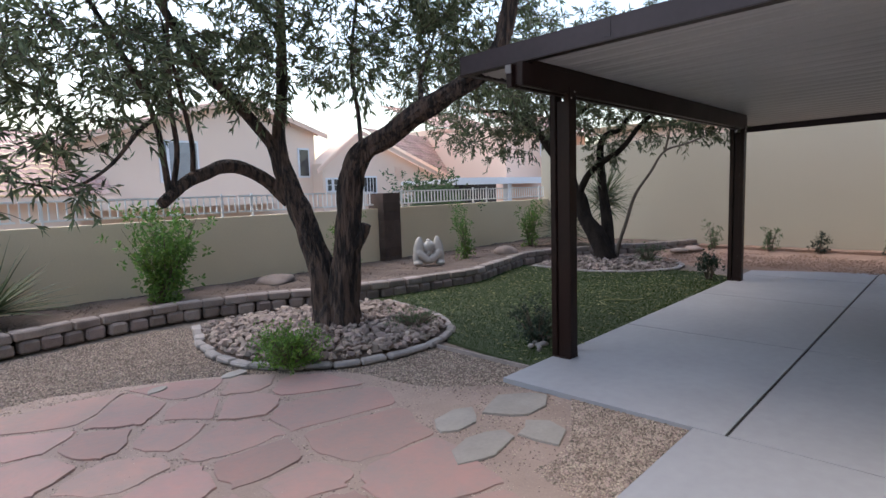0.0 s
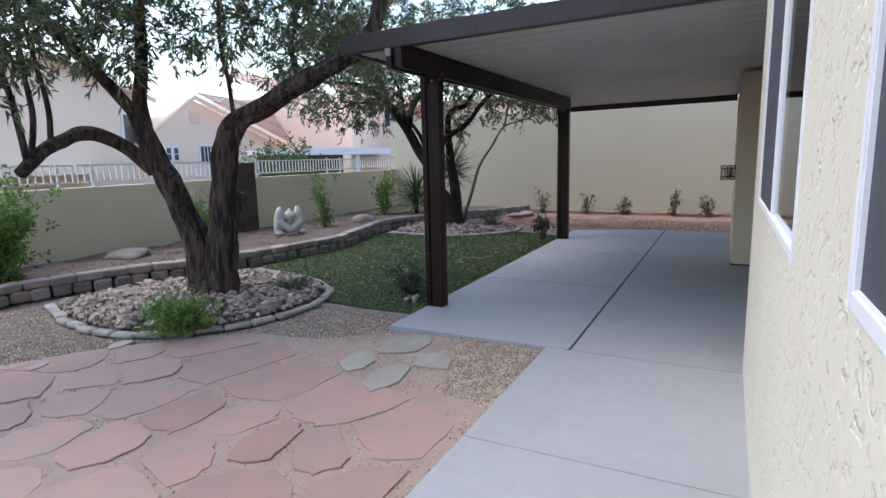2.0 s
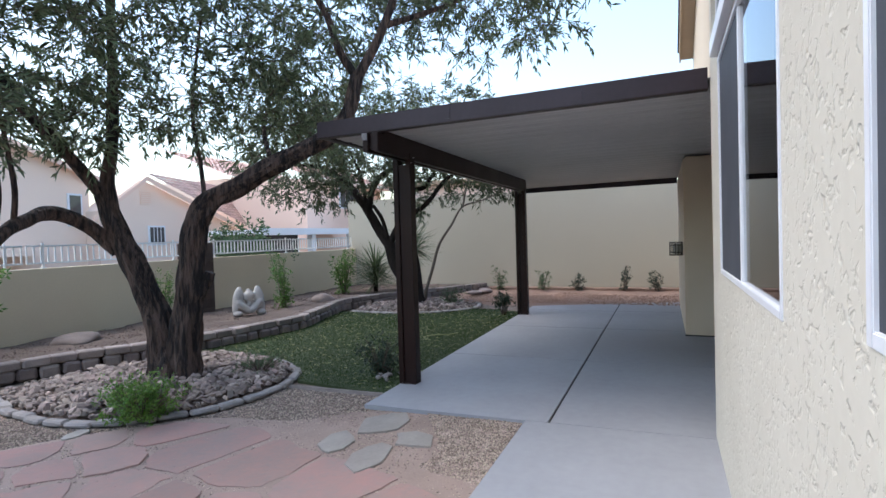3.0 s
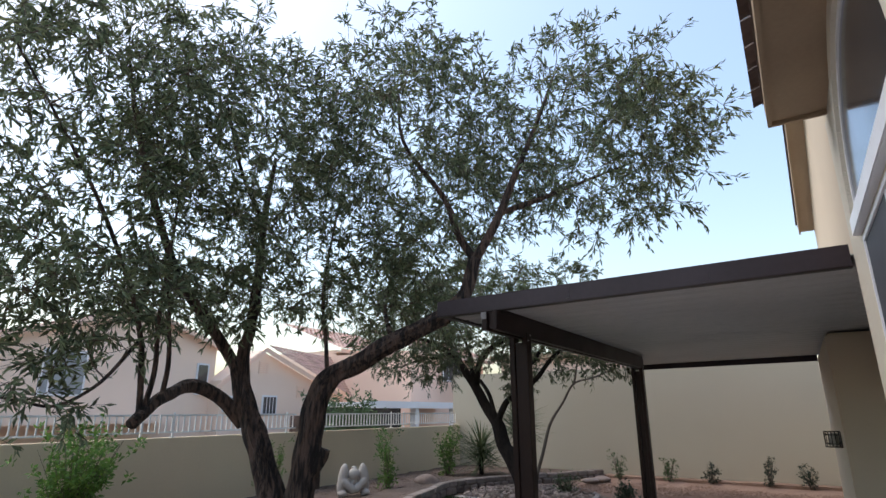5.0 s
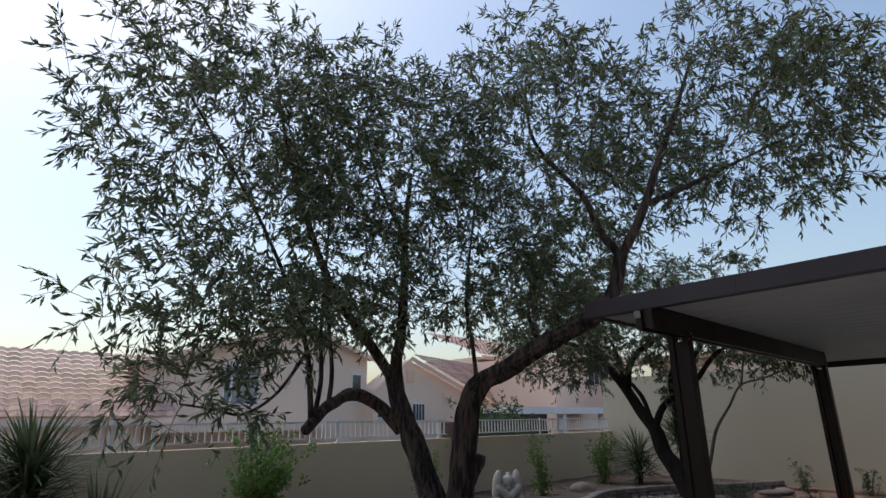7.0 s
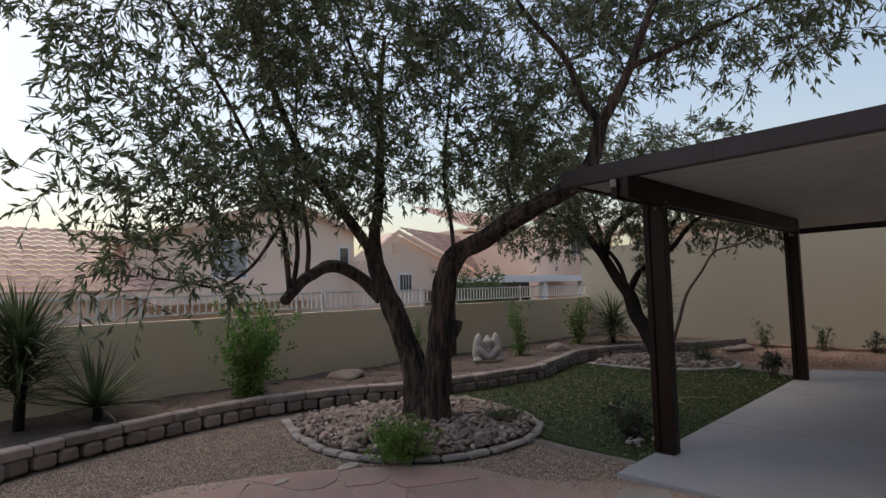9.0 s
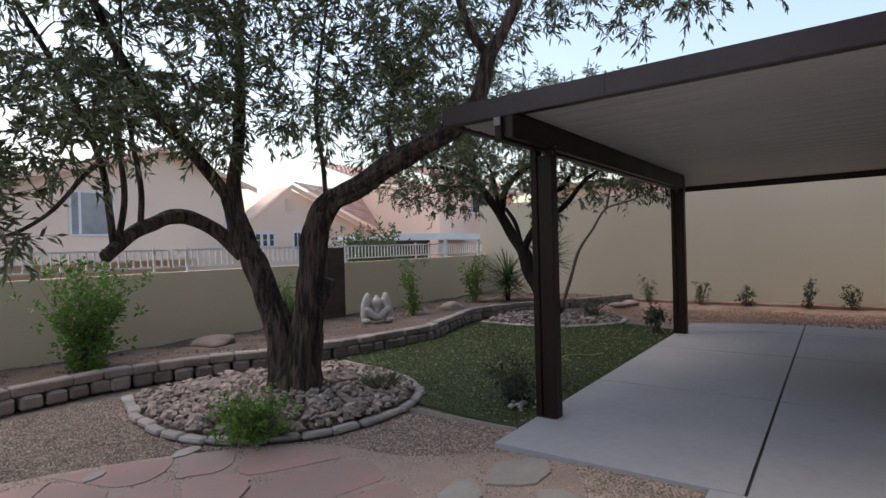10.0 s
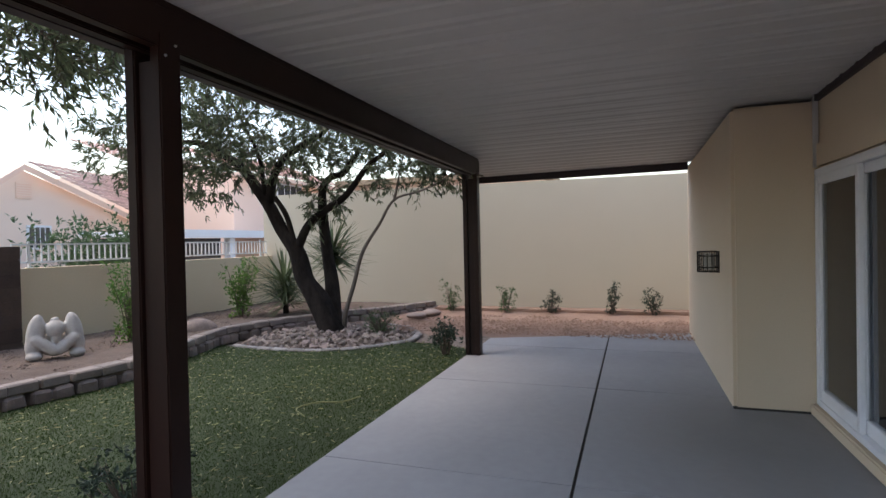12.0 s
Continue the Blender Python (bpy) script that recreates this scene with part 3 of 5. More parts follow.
part("gutter", box(PX0 + 0.052, PY1 - 0.09, 2.65, PX1 - 0.052, PY1, 2.808, 0.008), M["fascia"], cover, "dark brown front gutter")
part("roof_skin", box(PX0 + 0.05, -0.69, 2.785, PX1 - 0.05, PY1 - 0.09, 2.80), M["pan"], cover)
part("ledger", box(3.95, -0.698, 2.68, 8.26, -0.66, 2.78, 0.004), M["fascia"], cover)
for x in np.linspace(PX0 + 0.9, PX1 - 0.9, 6):
    part("gutter_joint", box(x - 0.02, PY1, 2.66, x + 0.02, PY1 + 0.004, 2.80), M["fascia"], cover)
for y in (0.9, 2.1):
    part("fascia_joint", box(PX0 - 0.004, y - 0.03, 2.70, PX0, y + 0.03, 2.82), M["fascia"], cover)

# fluted pan ceiling, shallow ribs running from the beam to the house
xs, zs = [], []
x = PX0 + 0.05
while x < PX1 - 0.35:
    for dx, z in ((0.0, 2.715), (0.10, 2.715), (0.13, 2.727), (0.16, 2.727), (0.19, 2.715), (0.215, 2.715), (0.235, 2.721), (0.255, 2.721), (0.275, 2.715)):
        xs.append(x + dx), zs.append(z)
    x += 0.305
xs.append(PX1 - 0.05), zs.append(2.715)
ya = np.linspace(-0.69, PY1 - 0.09, 9)
vs = [(a, y, z + 0.012 - 0.0145 * (y + 0.69)) for a, z in zip(xs, zs) for y in ya]
fs = [[i * 9 + j, i * 9 + j + 1, (i + 1) * 9 + j + 1, (i + 1) * 9 + j] for i in range(len(xs) - 1) for j in range(8)]
me_verts = vs + [(a, y, 2.75) for a in (PX0 + 0.05, PX1 - 0.05) for y in (-0.69, PY1 - 0.09)]
b0 = len(vs)
fs.append([b0, b0 + 2, b0 + 3, b0 + 1])
tagged(raw("ceiling", me_verts, fs, M["pan"]), "fluted white aluminium pan ceiling", "ceiling", kind="structure")

# double beam and its posts
part("beam", box(3.98, 2.795, 2.455, 10.14, 2.855, 2.64, 0.006), M["brown"], cover, "dark brown double header beam")
part("beam", box(3.98, 2.905, 2.455, 10.14, 2.965, 2.64, 0.006), M["brown"], cover)
part("beam_web", box(4.02, 2.856, 2.48, 10.0, 2.904, 2.638), M["brown"], cover)
part("beam_flange", box(4.125, 2.80, 2.638, 10.12, 2.96, 2.674), M["brown"], cover)
part("beam_cap", box(3.966, 2.905, 2.565, 3.979, 2.965, 2.634, 0.003), M["curb"], cover, "pale beam end cap")


def cover_post(x, y):
    p = thing("patio_post", "dark brown fluted aluminium post on the slab", "post", (x, y, 0), "patio cover posts")
    for yy in (-0.105, 0.045):
        part("side_plate", box(-0.062, yy, 0.0, 0.062, yy + 0.06, 2.52, 0.006), M["brown"], p)
    part("core", box(-0.04, -0.04, 0.0, 0.04, 0.04, 2.40), M["brown"], p)
    part("base_plate", box(-0.075, -0.10, 0.0, 0.075, 0.10, 0.006), M["brown"], p)
    for z in (2.42, 2.48):
        for yy in (-0.109,):
            b = bmesh.new()
            bmesh.ops.create_cone(b, cap_ends=True, segments=8, radius1=0.007, radius2=0.005, depth=0.008)
            ob = part("bolt", b, M["chrome"], p)
            ob.matrix_basis = pose(-0.03 if z < 2.45 else 0.03, yy, z, 90)
    return p


cover_post(4.745, 2.895)
cover_post(10.04, 2.895)

# ---- neighbouring houses ----
def tile_slope(name, parent, a, b, up, rows, mat, cols):
    """A roof plane of curved tiles from the eave a-b rising along up."""
    a, b, up = Vector(a), Vector(b), Vector(up)
    nrm = (b - a).cross(up).normalized()
    if nrm.z < 0:
        nrm = -nrm
    vs, fs = [], []
    for r in range(rows):
        for c in range(cols):
            k = len(vs)
            for q in range(4):
                u = (c + q / 3) / cols
                h = (0.0, 0.05, 0.05, 0.0)[q]
                base = a + (b - a) * u
                vs.append(base + up * (r / rows) + nrm * (h + 0.035))
                vs.append(base + up * ((r + 1.05) / rows) + nrm * h)
            fs += [[k + 2 * q, k + 2 * q + 2, k + 2 * q + 3, k + 2 * q + 1] for q in range(3)]
    ob = raw(name, vs, fs, mat, parent)
    return ob


def house_window(parent, x, z, w, h, y, bars=True, pane="darkpane_and_shade"):
    win = part("window", box(x - w / 2 - 0.07, y - 0.05, z - 0.07, x + w / 2 + 0.07, y + 0.02, z + h + 0.07, 0.01), M["white"], parent, "white framed window")
    part("pane", box(x - w / 2, y - 0.058, z, x + w / 2, y - 0.052, z + h), M[pane], win)
    if bars:
        for i in range(1, 4):
            part("glazing_bar", box(x - w / 2 + w * i / 4 - 0.014, y - 0.066, z, x - w / 2 + w * i / 4 + 0.014, y - 0.06, z + h), M["white"], win)
    return win


def gable_block(parent, x0, x1, y0, y1, eave_z, apex_z, mat, xm=None, right_z=None, tiled=(-1, 1)):
    xm, right_z = xm or (x0 + x1) / 2, right_z or eave_z
    bm = bmesh.new()
    rows = [[bm.verts.new(p) for p in ((x0, y, -0.05), (x1, y, -0.05), (x1, y, right_z), (xm, y, apex_z), (x0, y, eave_z))] for y in (y0, y1)]
    bm.faces.new(rows[0]), bm.faces.new(list(reversed(rows[1])))
    for i in range(5):
        bm.faces.new((rows[0][i], rows[1][i], rows[1][(i + 1) % 5], rows[0][(i + 1) % 5]))
    bmesh.ops.recalc_face_normals(bm, faces=bm.faces)
    part("wall", bm, mat, parent)
    o = 0.45
    for sgn, xe, z0 in ((-1, x0 - o, eave_z), (1, x1 + o, right_z)):
        ze = z0 - (apex_z - z0) / (abs(xm - xe) - o) * o
        n = max(6, int((y1 - y0) / 0.34))
        if sgn in tiled:
            tile_slope("roof", parent, (xe, y0 - 0.35, ze + 0.06), (xe, y1, ze + 0.06), (xm - xe, 0, apex_z - ze), 12, M["tile"], n)
        bm = bmesh.new()
        q = [bm.verts.new(p) for p in ((xe, y0 - 0.35, ze - 0.1), (xe, y0 - 0.35, ze + 0.08), (xm, y0 - 0.35, apex_z + 0.1), (xm, y0 - 0.35, apex_z - 0.08),
                                       (xe, y0 - 0.3, ze - 0.1), (xe, y0 - 0.3, ze + 0.08), (xm, y0 - 0.3, apex_z + 0.1), (xm, y0 - 0.3, apex_z - 0.08))]
        for f in ((0, 1, 2, 3), (7, 6, 5, 4), (0, 4, 5, 1), (3, 2, 6, 7), (0, 3, 7, 4), (1, 5, 6, 2)):
            bm.faces.new([q[i] for i in f])
        part("rake_board", bm, M["peach"], parent)


# two-storey house beyond the left part of the low wall
h1 = thing("house", "two-storey cream stucco house with a gable and terracotta tiles", "house", (0, 0, 0))
gable_block(h1, 4.75, 13.4, 20.0, 22.0, 3.5, 5.2, M["cream"], 10.2, 4.15)
house_window(h1, 7.92, 2.25, 1.2, 1.3, 20.0, False, "palepane")
part("glazing_bar", box(7.5, 19.925, 2.25, 7.58, 19.94, 3.55), M["white"], h1, "white window mullion")
house_window(h1, 12.85, 2.4, 0.40, 1.05, 20.0, False)
part("wing_wall", box(-9.0, 19.6, -0.05, 4.74, 22.0, 1.85), M["cream"], h1)
tile_slope("wing_roof", h1, (-9.4, 19.1, 1.8), (5.6, 19.1, 1.8), (0, 3.2, 2.1), 13, M["tile"], 46)
part("wing_fascia", box(-9.4, 19.1, 1.62, 5.6, 19.16, 1.8), M["cream"], h1)
part("low_roof", box(5.0, 18.6, 1.34, 11.3, 19.99, 1.58, 0.02), M["cream"], h1, "flat pale patio roof")

# single-storey gabled wing and two-storey house beyond the right part
h2 = thing("house", "peach stucco house with gabled wing, tiled roofs and white patio cover", "house", (0, 0, 0))
FX, FZ = (lambda x: 2.008 + (x - 2.008) * 1.34), (lambda z: 1.597 + (z - 1.597) * 1.34)
GY = 19.3
gable_block(h2, FX(10.4), FX(15.6), GY, GY + 0.9, FZ(2.55), FZ(3.52), M["cream"], FX(11.74), FZ(2.08), ())
tile_slope("wing_roof", h2, (FX(16.2), GY - 0.43, FZ(2.0)), (FX(20.3), GY + 1.2, FZ(2.0)), (-5.98, 0.0, 2.2), 17, M["tile"], 15)
for x, z in ((FX(11.86), FZ(2.80)), (FX(13.5), FZ(2.1))):
    v = part("gable_vent", box(x - 0.24, GY - 0.04, z, x + 0.24, GY, z + 0.52, 0.006), M["cream"], h2, "louvred vent")
    for i in range(6):
        part("louvre", box(x - 0.22, GY - 0.055, z + 0.05 + i * 0.076, x + 0.22, GY - 0.042, z + 0.085 + i * 0.076), M["peach"], v)
for x in (FX(10.62), FX(10.86), FX(11.10)):
    w = house_window(h2, x, FZ(1.72), 0.18, 0.46, GY, False)
    part("glazing_bar", box(x - 0.09, GY - 0.07, FZ(1.72) + 0.22, x + 0.09, GY - 0.058, FZ(1.72) + 0.245), M["white"], w)
house_window(h2, FX(12.2), FZ(1.62), 0.66, 0.66, GY)
part("main_wall", box(FX(16.2), 20.6, -0.05, FX(20.4), 27.0, FZ(3.98)), M["cream"], h2)
tile_slope("main_roof", h2, (FX(15.8), 19.75, FZ(3.97)), (FX(20.4), 19.75, FZ(3.97)), (0, 4.4, 1.6), 13, M["tile"], 20)
part("main_fascia", box(FX(15.8), 19.75, FZ(3.82), FX(20.4), 19.82, FZ(3.97)), M["peach"], h2)
part("main_soffit", box(FX(15.8), 19.82, FZ(3.84), FX(20.4), 20.6, FZ(3.87)), M["cream"], h2)
part("main_wall", box(20.404, 15.4, -0.05, 27.5, 22.0, 4.42), M["peach"], h2)
tile_slope("main_roof", h2, (20.1, 14.9, 4.42), (27.9, 14.9, 4.42), (0, 3.3, 1.2), 13, M["tile"], 28)
part("main_fascia", box(20.1, 14.9, 4.25, 27.9, 14.96, 4.42), M["peach"], h2)
part("main_soffit", box(20.1, 14.96, 4.27, 27.9, 15.4, 4.31), M["cream"], h2)
house_window(h2, 24.1, 3.2, 1.8, 0.98, 15.4)
part("patio_roof", box(14.0, 12.7, 1.86, 22.5, 15.39, 2.0, 0.01), M["white"], h2, "flat white patio roof")
part("patio_fascia", box(13.9, 12.62, 1.8, 22.55, 12.7, 2.04, 0.01), M["white"], h2)
for x in (17.1, 19.9, 22.3):
    part("patio_column", box(x - 0.12, 12.74, -0.05, x + 0.12, 12.98, 1.86, 0.01), M["white"], h2)
# near-black slab painting the shade beneath the patio roof
part("patio_back", box(14.6, 15.2, -0.05, 19.4, 15.38, 1.84), M["darkpane_and_shade"], h2, "dark panel standing in for the shade under the patio roof")
# house beyond the tall wall
h3 = thing("house", "tan house with a brown tiled eave above the tall wall", "house", (0, 0, 0))
part("wall", box(27.0, 4.6, -0.05, 36, 14, 4.3), M["cream"], h3)
part("eave", box(26.4, 4.2, 4.3, 36, 14.4, 4.55, 0.02), M["soffit"], h3, "brown tiled eave")

# ---- trees ----
class Tree:
    """A trunk with drawn limbs; finer branches grow to clumps of leaves spread over the crown."""

    def __init__(self, seed):
        self.rng = np.random.default_rng(seed)
        self.wood, self.fine = Tubes(), Tubes()
        self.nodes, self.rad = [], []

    def limb(self, pts, r0, r1, seg=14, rough=0.10, flare=0.0, grow=True, power=1.0):
        n = max(8, int(len(pts) * 9))
        p = smooth_path(pts, n)
        t = np.linspace(0, 1, n)
        r = r0 + (r1 - r0) * t ** power
        if flare:
            r = r * (1 + flare * np.exp(-t * 9))
        self.wood.add(p, r, seg, rough, self.rng.random() * 50)
        if grow:
            self.nodes += list(p[n // 3:])
            self.rad += list(r[n // 3:])

    def grow(self, lobes, clumps, leaves, length=(0.09, 0.14), width=(0.017, 0.026), droop=0.35, spread=0.26, inner=0.35):
        rng = self.rng
        pts = []
        total = sum(l[6] for l in lobes)
        for cx, cy, cz, ax, ay, az, weight in lobes:
            k = int(round(clumps * weight / total))
            d = rng.normal(size=(k, 3))
            d /= np.linalg.norm(d, axis=1)[:, None]
            r = (inner + (1 - inner) * rng.random(k)) ** 0.6
            pts.append(np.array([cx, cy, cz]) + d * r[:, None] * np.array([ax, ay, az]))
        pts = np.concatenate(pts)
        nodes = np.array(self.nodes)
        order = np.argsort([np.min(np.linalg.norm(nodes - p, axis=1)) for p in pts])
        cap = len(pts) * 6 + len(nodes)
        buf = np.zeros((cap, 3))
        buf[:len(nodes)] = nodes
        rad = np.zeros(cap)
        rad[:len(nodes)] = self.rad
        used = len(nodes)
        leaf_b, leaf_w, leaf_l, leaf_x = [], [], [], []
        for i in order:
            p = pts[i]
            d = np.linalg.norm(buf[:used] - p, axis=1) + 0.25 * np.maximum(0, buf[:used, 2] - p[2])
            j = int(np.argmin(d))
            a = buf[j]
            gap = np.linalg.norm(p - a)
            r = min(rad[j] * 0.7, 0.006 + gap * 0.011)
            mid = (a + p) / 2 + rng.normal(size=3) * gap * 0.10 + np.array([0, 0, gap * 0.10])
            path = smooth_path([a, mid, p], 6)
            rr = np.linspace(r, max(0.003, r * 0.4), 6)
            self.fine.add(path, rr, 5)
            for q, s in zip(path[2:], rr[2:]):
                buf[used], rad[used] = q, s
                used += 1
            out = (p - a) / (gap + 1e-6)
            # sprays of leaves along short twigs
            for _ in range(4):
                w = out * 0.7 + rng.normal(size=3) * 0.75 + np.array([0, 0, 0.15])
                w /= np.linalg.norm(w)
                ln = spread * (0.6 + 0.8 * rng.random())
                end = p + w * ln + np.array([0, 0, -droop * ln * 0.6])
                self.fine.add(np.array([p, (p + end) / 2 + np.array([0, 0, 0.02]), end]), [0.0035, 0.0028, 0.0015], 3)
                k = leaves // 4
                t = rng.random(k) ** 0.8
                b = p + (end - p) * t[:, None]
                ww = (end - p) / ln + rng.normal(size=(k, 3)) * 0.62 - np.array([0, 0, droop])
                leaf_b.append(b), leaf_w.append(ww)
                leaf_l.append(rng.uniform(*length, k)), leaf_x.append(rng.uniform(*width, k))
        return np.concatenate(leaf_b), np.concatenate(leaf_w), np.concatenate(leaf_l), np.concatenate(leaf_x)

    def make(self, name, label, base, bark, leaf, crown):
        ob = thing(name, label, "tree", base)
        off = np.array(base)
        for tubes, part_name, mat in ((self.wood, "trunk", bark), (self.fine, "branch", M["twig"])):
            if tubes.v:
                tubes.v = [v - off for v in tubes.v]
                tagged(tubes.mesh(part_name, mat, ob), kind="stuff" if part_name == "branch" else "")
        v, f = leaf_mesh(crown[0] - off, crown[1], crown[2], crown[3], self.rng)
        tagged(raw("crown", v, f, leaf, ob), kind="stuff")
        return ob


# large two-trunked tree in the rock ring
T1 = Tree(11)
T1.limb([(3.95, 5.62, -0.02), (3.95, 5.65, 0.3), (3.93, 5.71, 0.7), (3.89, 5.85, 1.08), (3.85, 5.99, 1.42), (3.81, 6.14, 1.74), (3.77, 6.25, 2.06), (3.70, 6.28, 2.3)],
        0.185, 0.085, 40, 0.26, 0.3, power=0.8)
T1.limb([(3.79, 6.22, 1.98), (3.78, 6.25, 2.4), (3.81, 6.2, 2.75), (3.86, 6.2, 3.4), (3.95, 6.3, 4.3), (4.05, 6.3, 5.2)], 0.085, 0.025, 20, 0.16)
T1.limb([(4.03, 5.46, -0.02), (4.03, 5.43, 0.35), (4.04, 5.39, 0.7), (4.05, 5.34, 1.08), (4.06, 5.30, 1.5), (4.08, 5.23, 1.84), (4.14, 5.04, 2.10), (4.23, 4.74, 2.25), (4.33, 4.42, 2.43), (4.44, 4.04, 2.60), (4.54, 3.74, 2.76), (4.62, 3.5, 3.02), (4.65, 3.38, 3.42)],
        0.165, 0.072, 40, 0.26, 0.3, power=0.8)
T1.limb([(4.07, 5.3, 1.0), (4.14, 5.2, 1.12), (4.17, 5.14, 1.27)], 0.09, 0.05, 18, 0.25, grow=False)
T1.limb([(3.84, 6.2, 1.55), (3.62, 6.3, 1.80), (3.35, 6.34, 1.95), (3.08, 6.3, 1.97), (2.75, 6.1, 1.88), (2.45, 5.9, 1.76), (2.2, 5.77, 1.58)], 0.085, 0.058, 20, 0.15, grow=False)
T1.limb([(3.79, 6.28, 2.12), (3.55, 6.3, 2.42), (3.2, 6.3, 2.78), (2.8, 6.25, 3.15), (2.4, 6.2, 3.8), (2.0, 6.1, 4.6), (1.7, 6.0, 5.4)], 0.075, 0.015)
T1.limb([(2.30, 5.84, 1.66), (2.28, 5.86, 2.0), (2.24, 5.9, 2.4), (2.05, 5.9, 2.9), (1.6, 5.8, 3.6), (1.1, 5.8, 4.3), (0.7, 5.9, 4.9)], 0.032, 0.010, 8, 0.05)
T1.limb([(2.33, 5.84, 1.68), (2.42, 5.88, 2.1), (2.40, 5.9, 2.6), (2.45, 5.95, 3.3), (2.5, 6.0, 4.2)], 0.030, 0.010, 8, 0.05)
T1.limb([(2.62, 6.02, 1.86), (2.60, 5.95, 2.2), (2.5, 5.9, 2.7), (2.35, 5.85, 3.4)], 0.030, 0.010, 8, 0.05)
T1.limb([(2.24, 5.9, 2.4), (2.0, 5.6, 2.25), (1.7, 5.5, 1.92), (1.4, 5.5, 1.74), (1.1, 5.45, 1.78), (0.8, 5.4, 1.82)], 0.022, 0.008, 8, 0.05)
T1.limb([(4.65, 3.38, 3.40), (4.72, 3.12, 3.85), (4.82, 2.92, 4.4), (5.1, 2.75, 5.1), (5.5, 2.6, 6.0)], 0.058, 0.012)
T1.limb([(4.65, 3.38, 3.38), (4.58, 3.58, 3.74), (4.53, 3.73, 4.2), (4.3, 4.2, 5.0), (4.3, 4.3, 5.8)], 0.05, 0.012)
T1.limb([(4.74, 3.1, 3.95), (5.4, 2.8, 4.3), (6.1, 2.5, 4.7), (6.7, 1.9, 5.1)], 0.04, 0.010)
T1.limb([(4.20, 5.2, 2.0), (4.3, 5.35, 2.5), (4.35, 5.5, 3.2), (4.6, 5.6, 4.2), (4.7, 5.5, 5.2)], 0.03, 0.012, 8, 0.05)
T1.limb([(3.95, 6.32, 4.2), (3.5, 6.3, 4.8), (3.0, 6.1, 5.6)], 0.035, 0.012, 8)
T1.limb([(4.5, 4.5, 2.6), (4.9, 4.9, 3.0), (5.5, 5.3, 3.5), (6.0, 5.6, 4.2)], 0.03, 0.01, 8)
lobes1 = [(1.35, 6.0, 4.75, 1.8, 1.2, 1.65, 0.9), (3.1, 5.8, 4.9, 1.8, 1.4, 1.6, 1.15), (4.7, 4.4, 5.2, 1.7, 1.5, 1.8, 1.1), (6.1, 2.4, 5.4, 1.6, 1.8, 1.6, 0.95), (5.9, 1.6, 5.2, 1.0, 1.0, 1.0, 0.2),
          (1.1, 5.7, 2.75, 1.35, 0.9, 0.7, 0.3), (1.0, 5.5, 1.95, 0.9, 0.5, 0.35, 0.07), (3.0, 6.2, 3.1, 1.6, 0.9, 0.5, 0.4), (5.2, 5.2, 3.4, 1.5, 1.1, 0.75, 0.45), (6.5, 5.0, 3.8, 1.1, 1.3, 1.0, 0.3)]
crown1 = T1.grow(lobes1, 1720, 40, (0.08, 0.14), (0.021, 0.033), spread=0.3, inner=0.25)
T1.make("tree", "spreading two-trunked tree with furrowed bark and willowy leaves", (4.0, 5.5, 0.0), M["bark"], M["leaf"], crown1)

# second tree, in the far rock ring
T2 = Tree(23)
T2.limb([(11.05, 5.68, -0.02), (11.05, 5.78, 0.25), (11.05, 5.95, 0.58), (11.05, 6.22, 0.97), (11.05, 6.38, 1.45), (11.05, 6.68, 1.86), (11.05, 6.95, 2.3), (11.0, 7.42, 2.93), (10.95, 7.8, 3.21), (10.9, 8.25, 3.43), (10.8, 8.8, 3.5)], 0.20, 0.035, 18, 0.15, 0.25, power=0.8)
T2.limb([(11.05, 6.9, 2.3), (11.05, 6.8, 2.75), (11.05, 6.55, 3.08), (11.05, 6.2, 3.27), (11.05, 5.68, 3.54), (11.1, 5.3, 4.2)], 0.085, 0.024, 12)
T2.limb([(11.05, 6.36, 1.45), (11.05, 6.13, 1.86), (11.05, 5.83, 2.1), (11.05, 5.38, 2.36), (11.05, 4.98, 2.8), (11.05, 4.63, 3.05), (11.05, 4.3, 3.4)], 0.085, 0.024, 12)
T2.limb([(11.1, 5.70, 0.0), (11.3, 5.82, 0.8), (11.32, 5.92, 1.5), (11.3, 5.98, 2.2), (11.3, 5.95, 2.56), (11.25, 5.75, 2.72), (11.2, 5.5, 2.76), (11.2, 5.2, 3.1)], 0.15, 0.035, 14, 0.12)
T2.limb([(11.05, 6.40, 1.55), (11.05, 6.55, 2.05), (11.05, 6.78, 2.4)], 0.055, 0.04, 8)
T2.limb([(11.0, 6.95, 2.45), (11.0, 7.05, 3.1), (10.95, 7.3, 3.65), (10.9, 7.55, 4.1)], 0.045, 0.015, 8)
T2.limb([(11.0, 7.42, 2.9), (10.7, 7.7, 2.95), (10.4, 8.1, 2.88), (10.2, 8.6, 2.7)], 0.035, 0.01, 8)
lobes2 = [(11.0, 6.6, 4.1, 1.9, 2.0, 1.2, 1.0), (11.0, 5.0, 4.0, 1.6, 1.6, 1.1, 0.7), (10.3, 8.2, 3.2, 1.4, 1.5, 0.9, 0.55), (11.0, 4.3, 2.9, 0.8, 1.1, 0.5, 0.2),
          (10.2, 7.0, 3.0, 1.2, 1.2, 0.6, 0.3), (11.1, 5.8, 2.6, 0.5, 0.5, 0.7, 0.16), (9.2, 7.2, 3.9, 1.4, 1.3, 0.9, 0.35)]
crown2 = T2.grow(lobes2, 620, 40, (0.09, 0.15), (0.022, 0.034))
T2.make("tree", "leaning multi-limbed tree with olive green leaves", (11.05, 5.6, 0.0), M["bark2"], M["leaf2"], crown2)

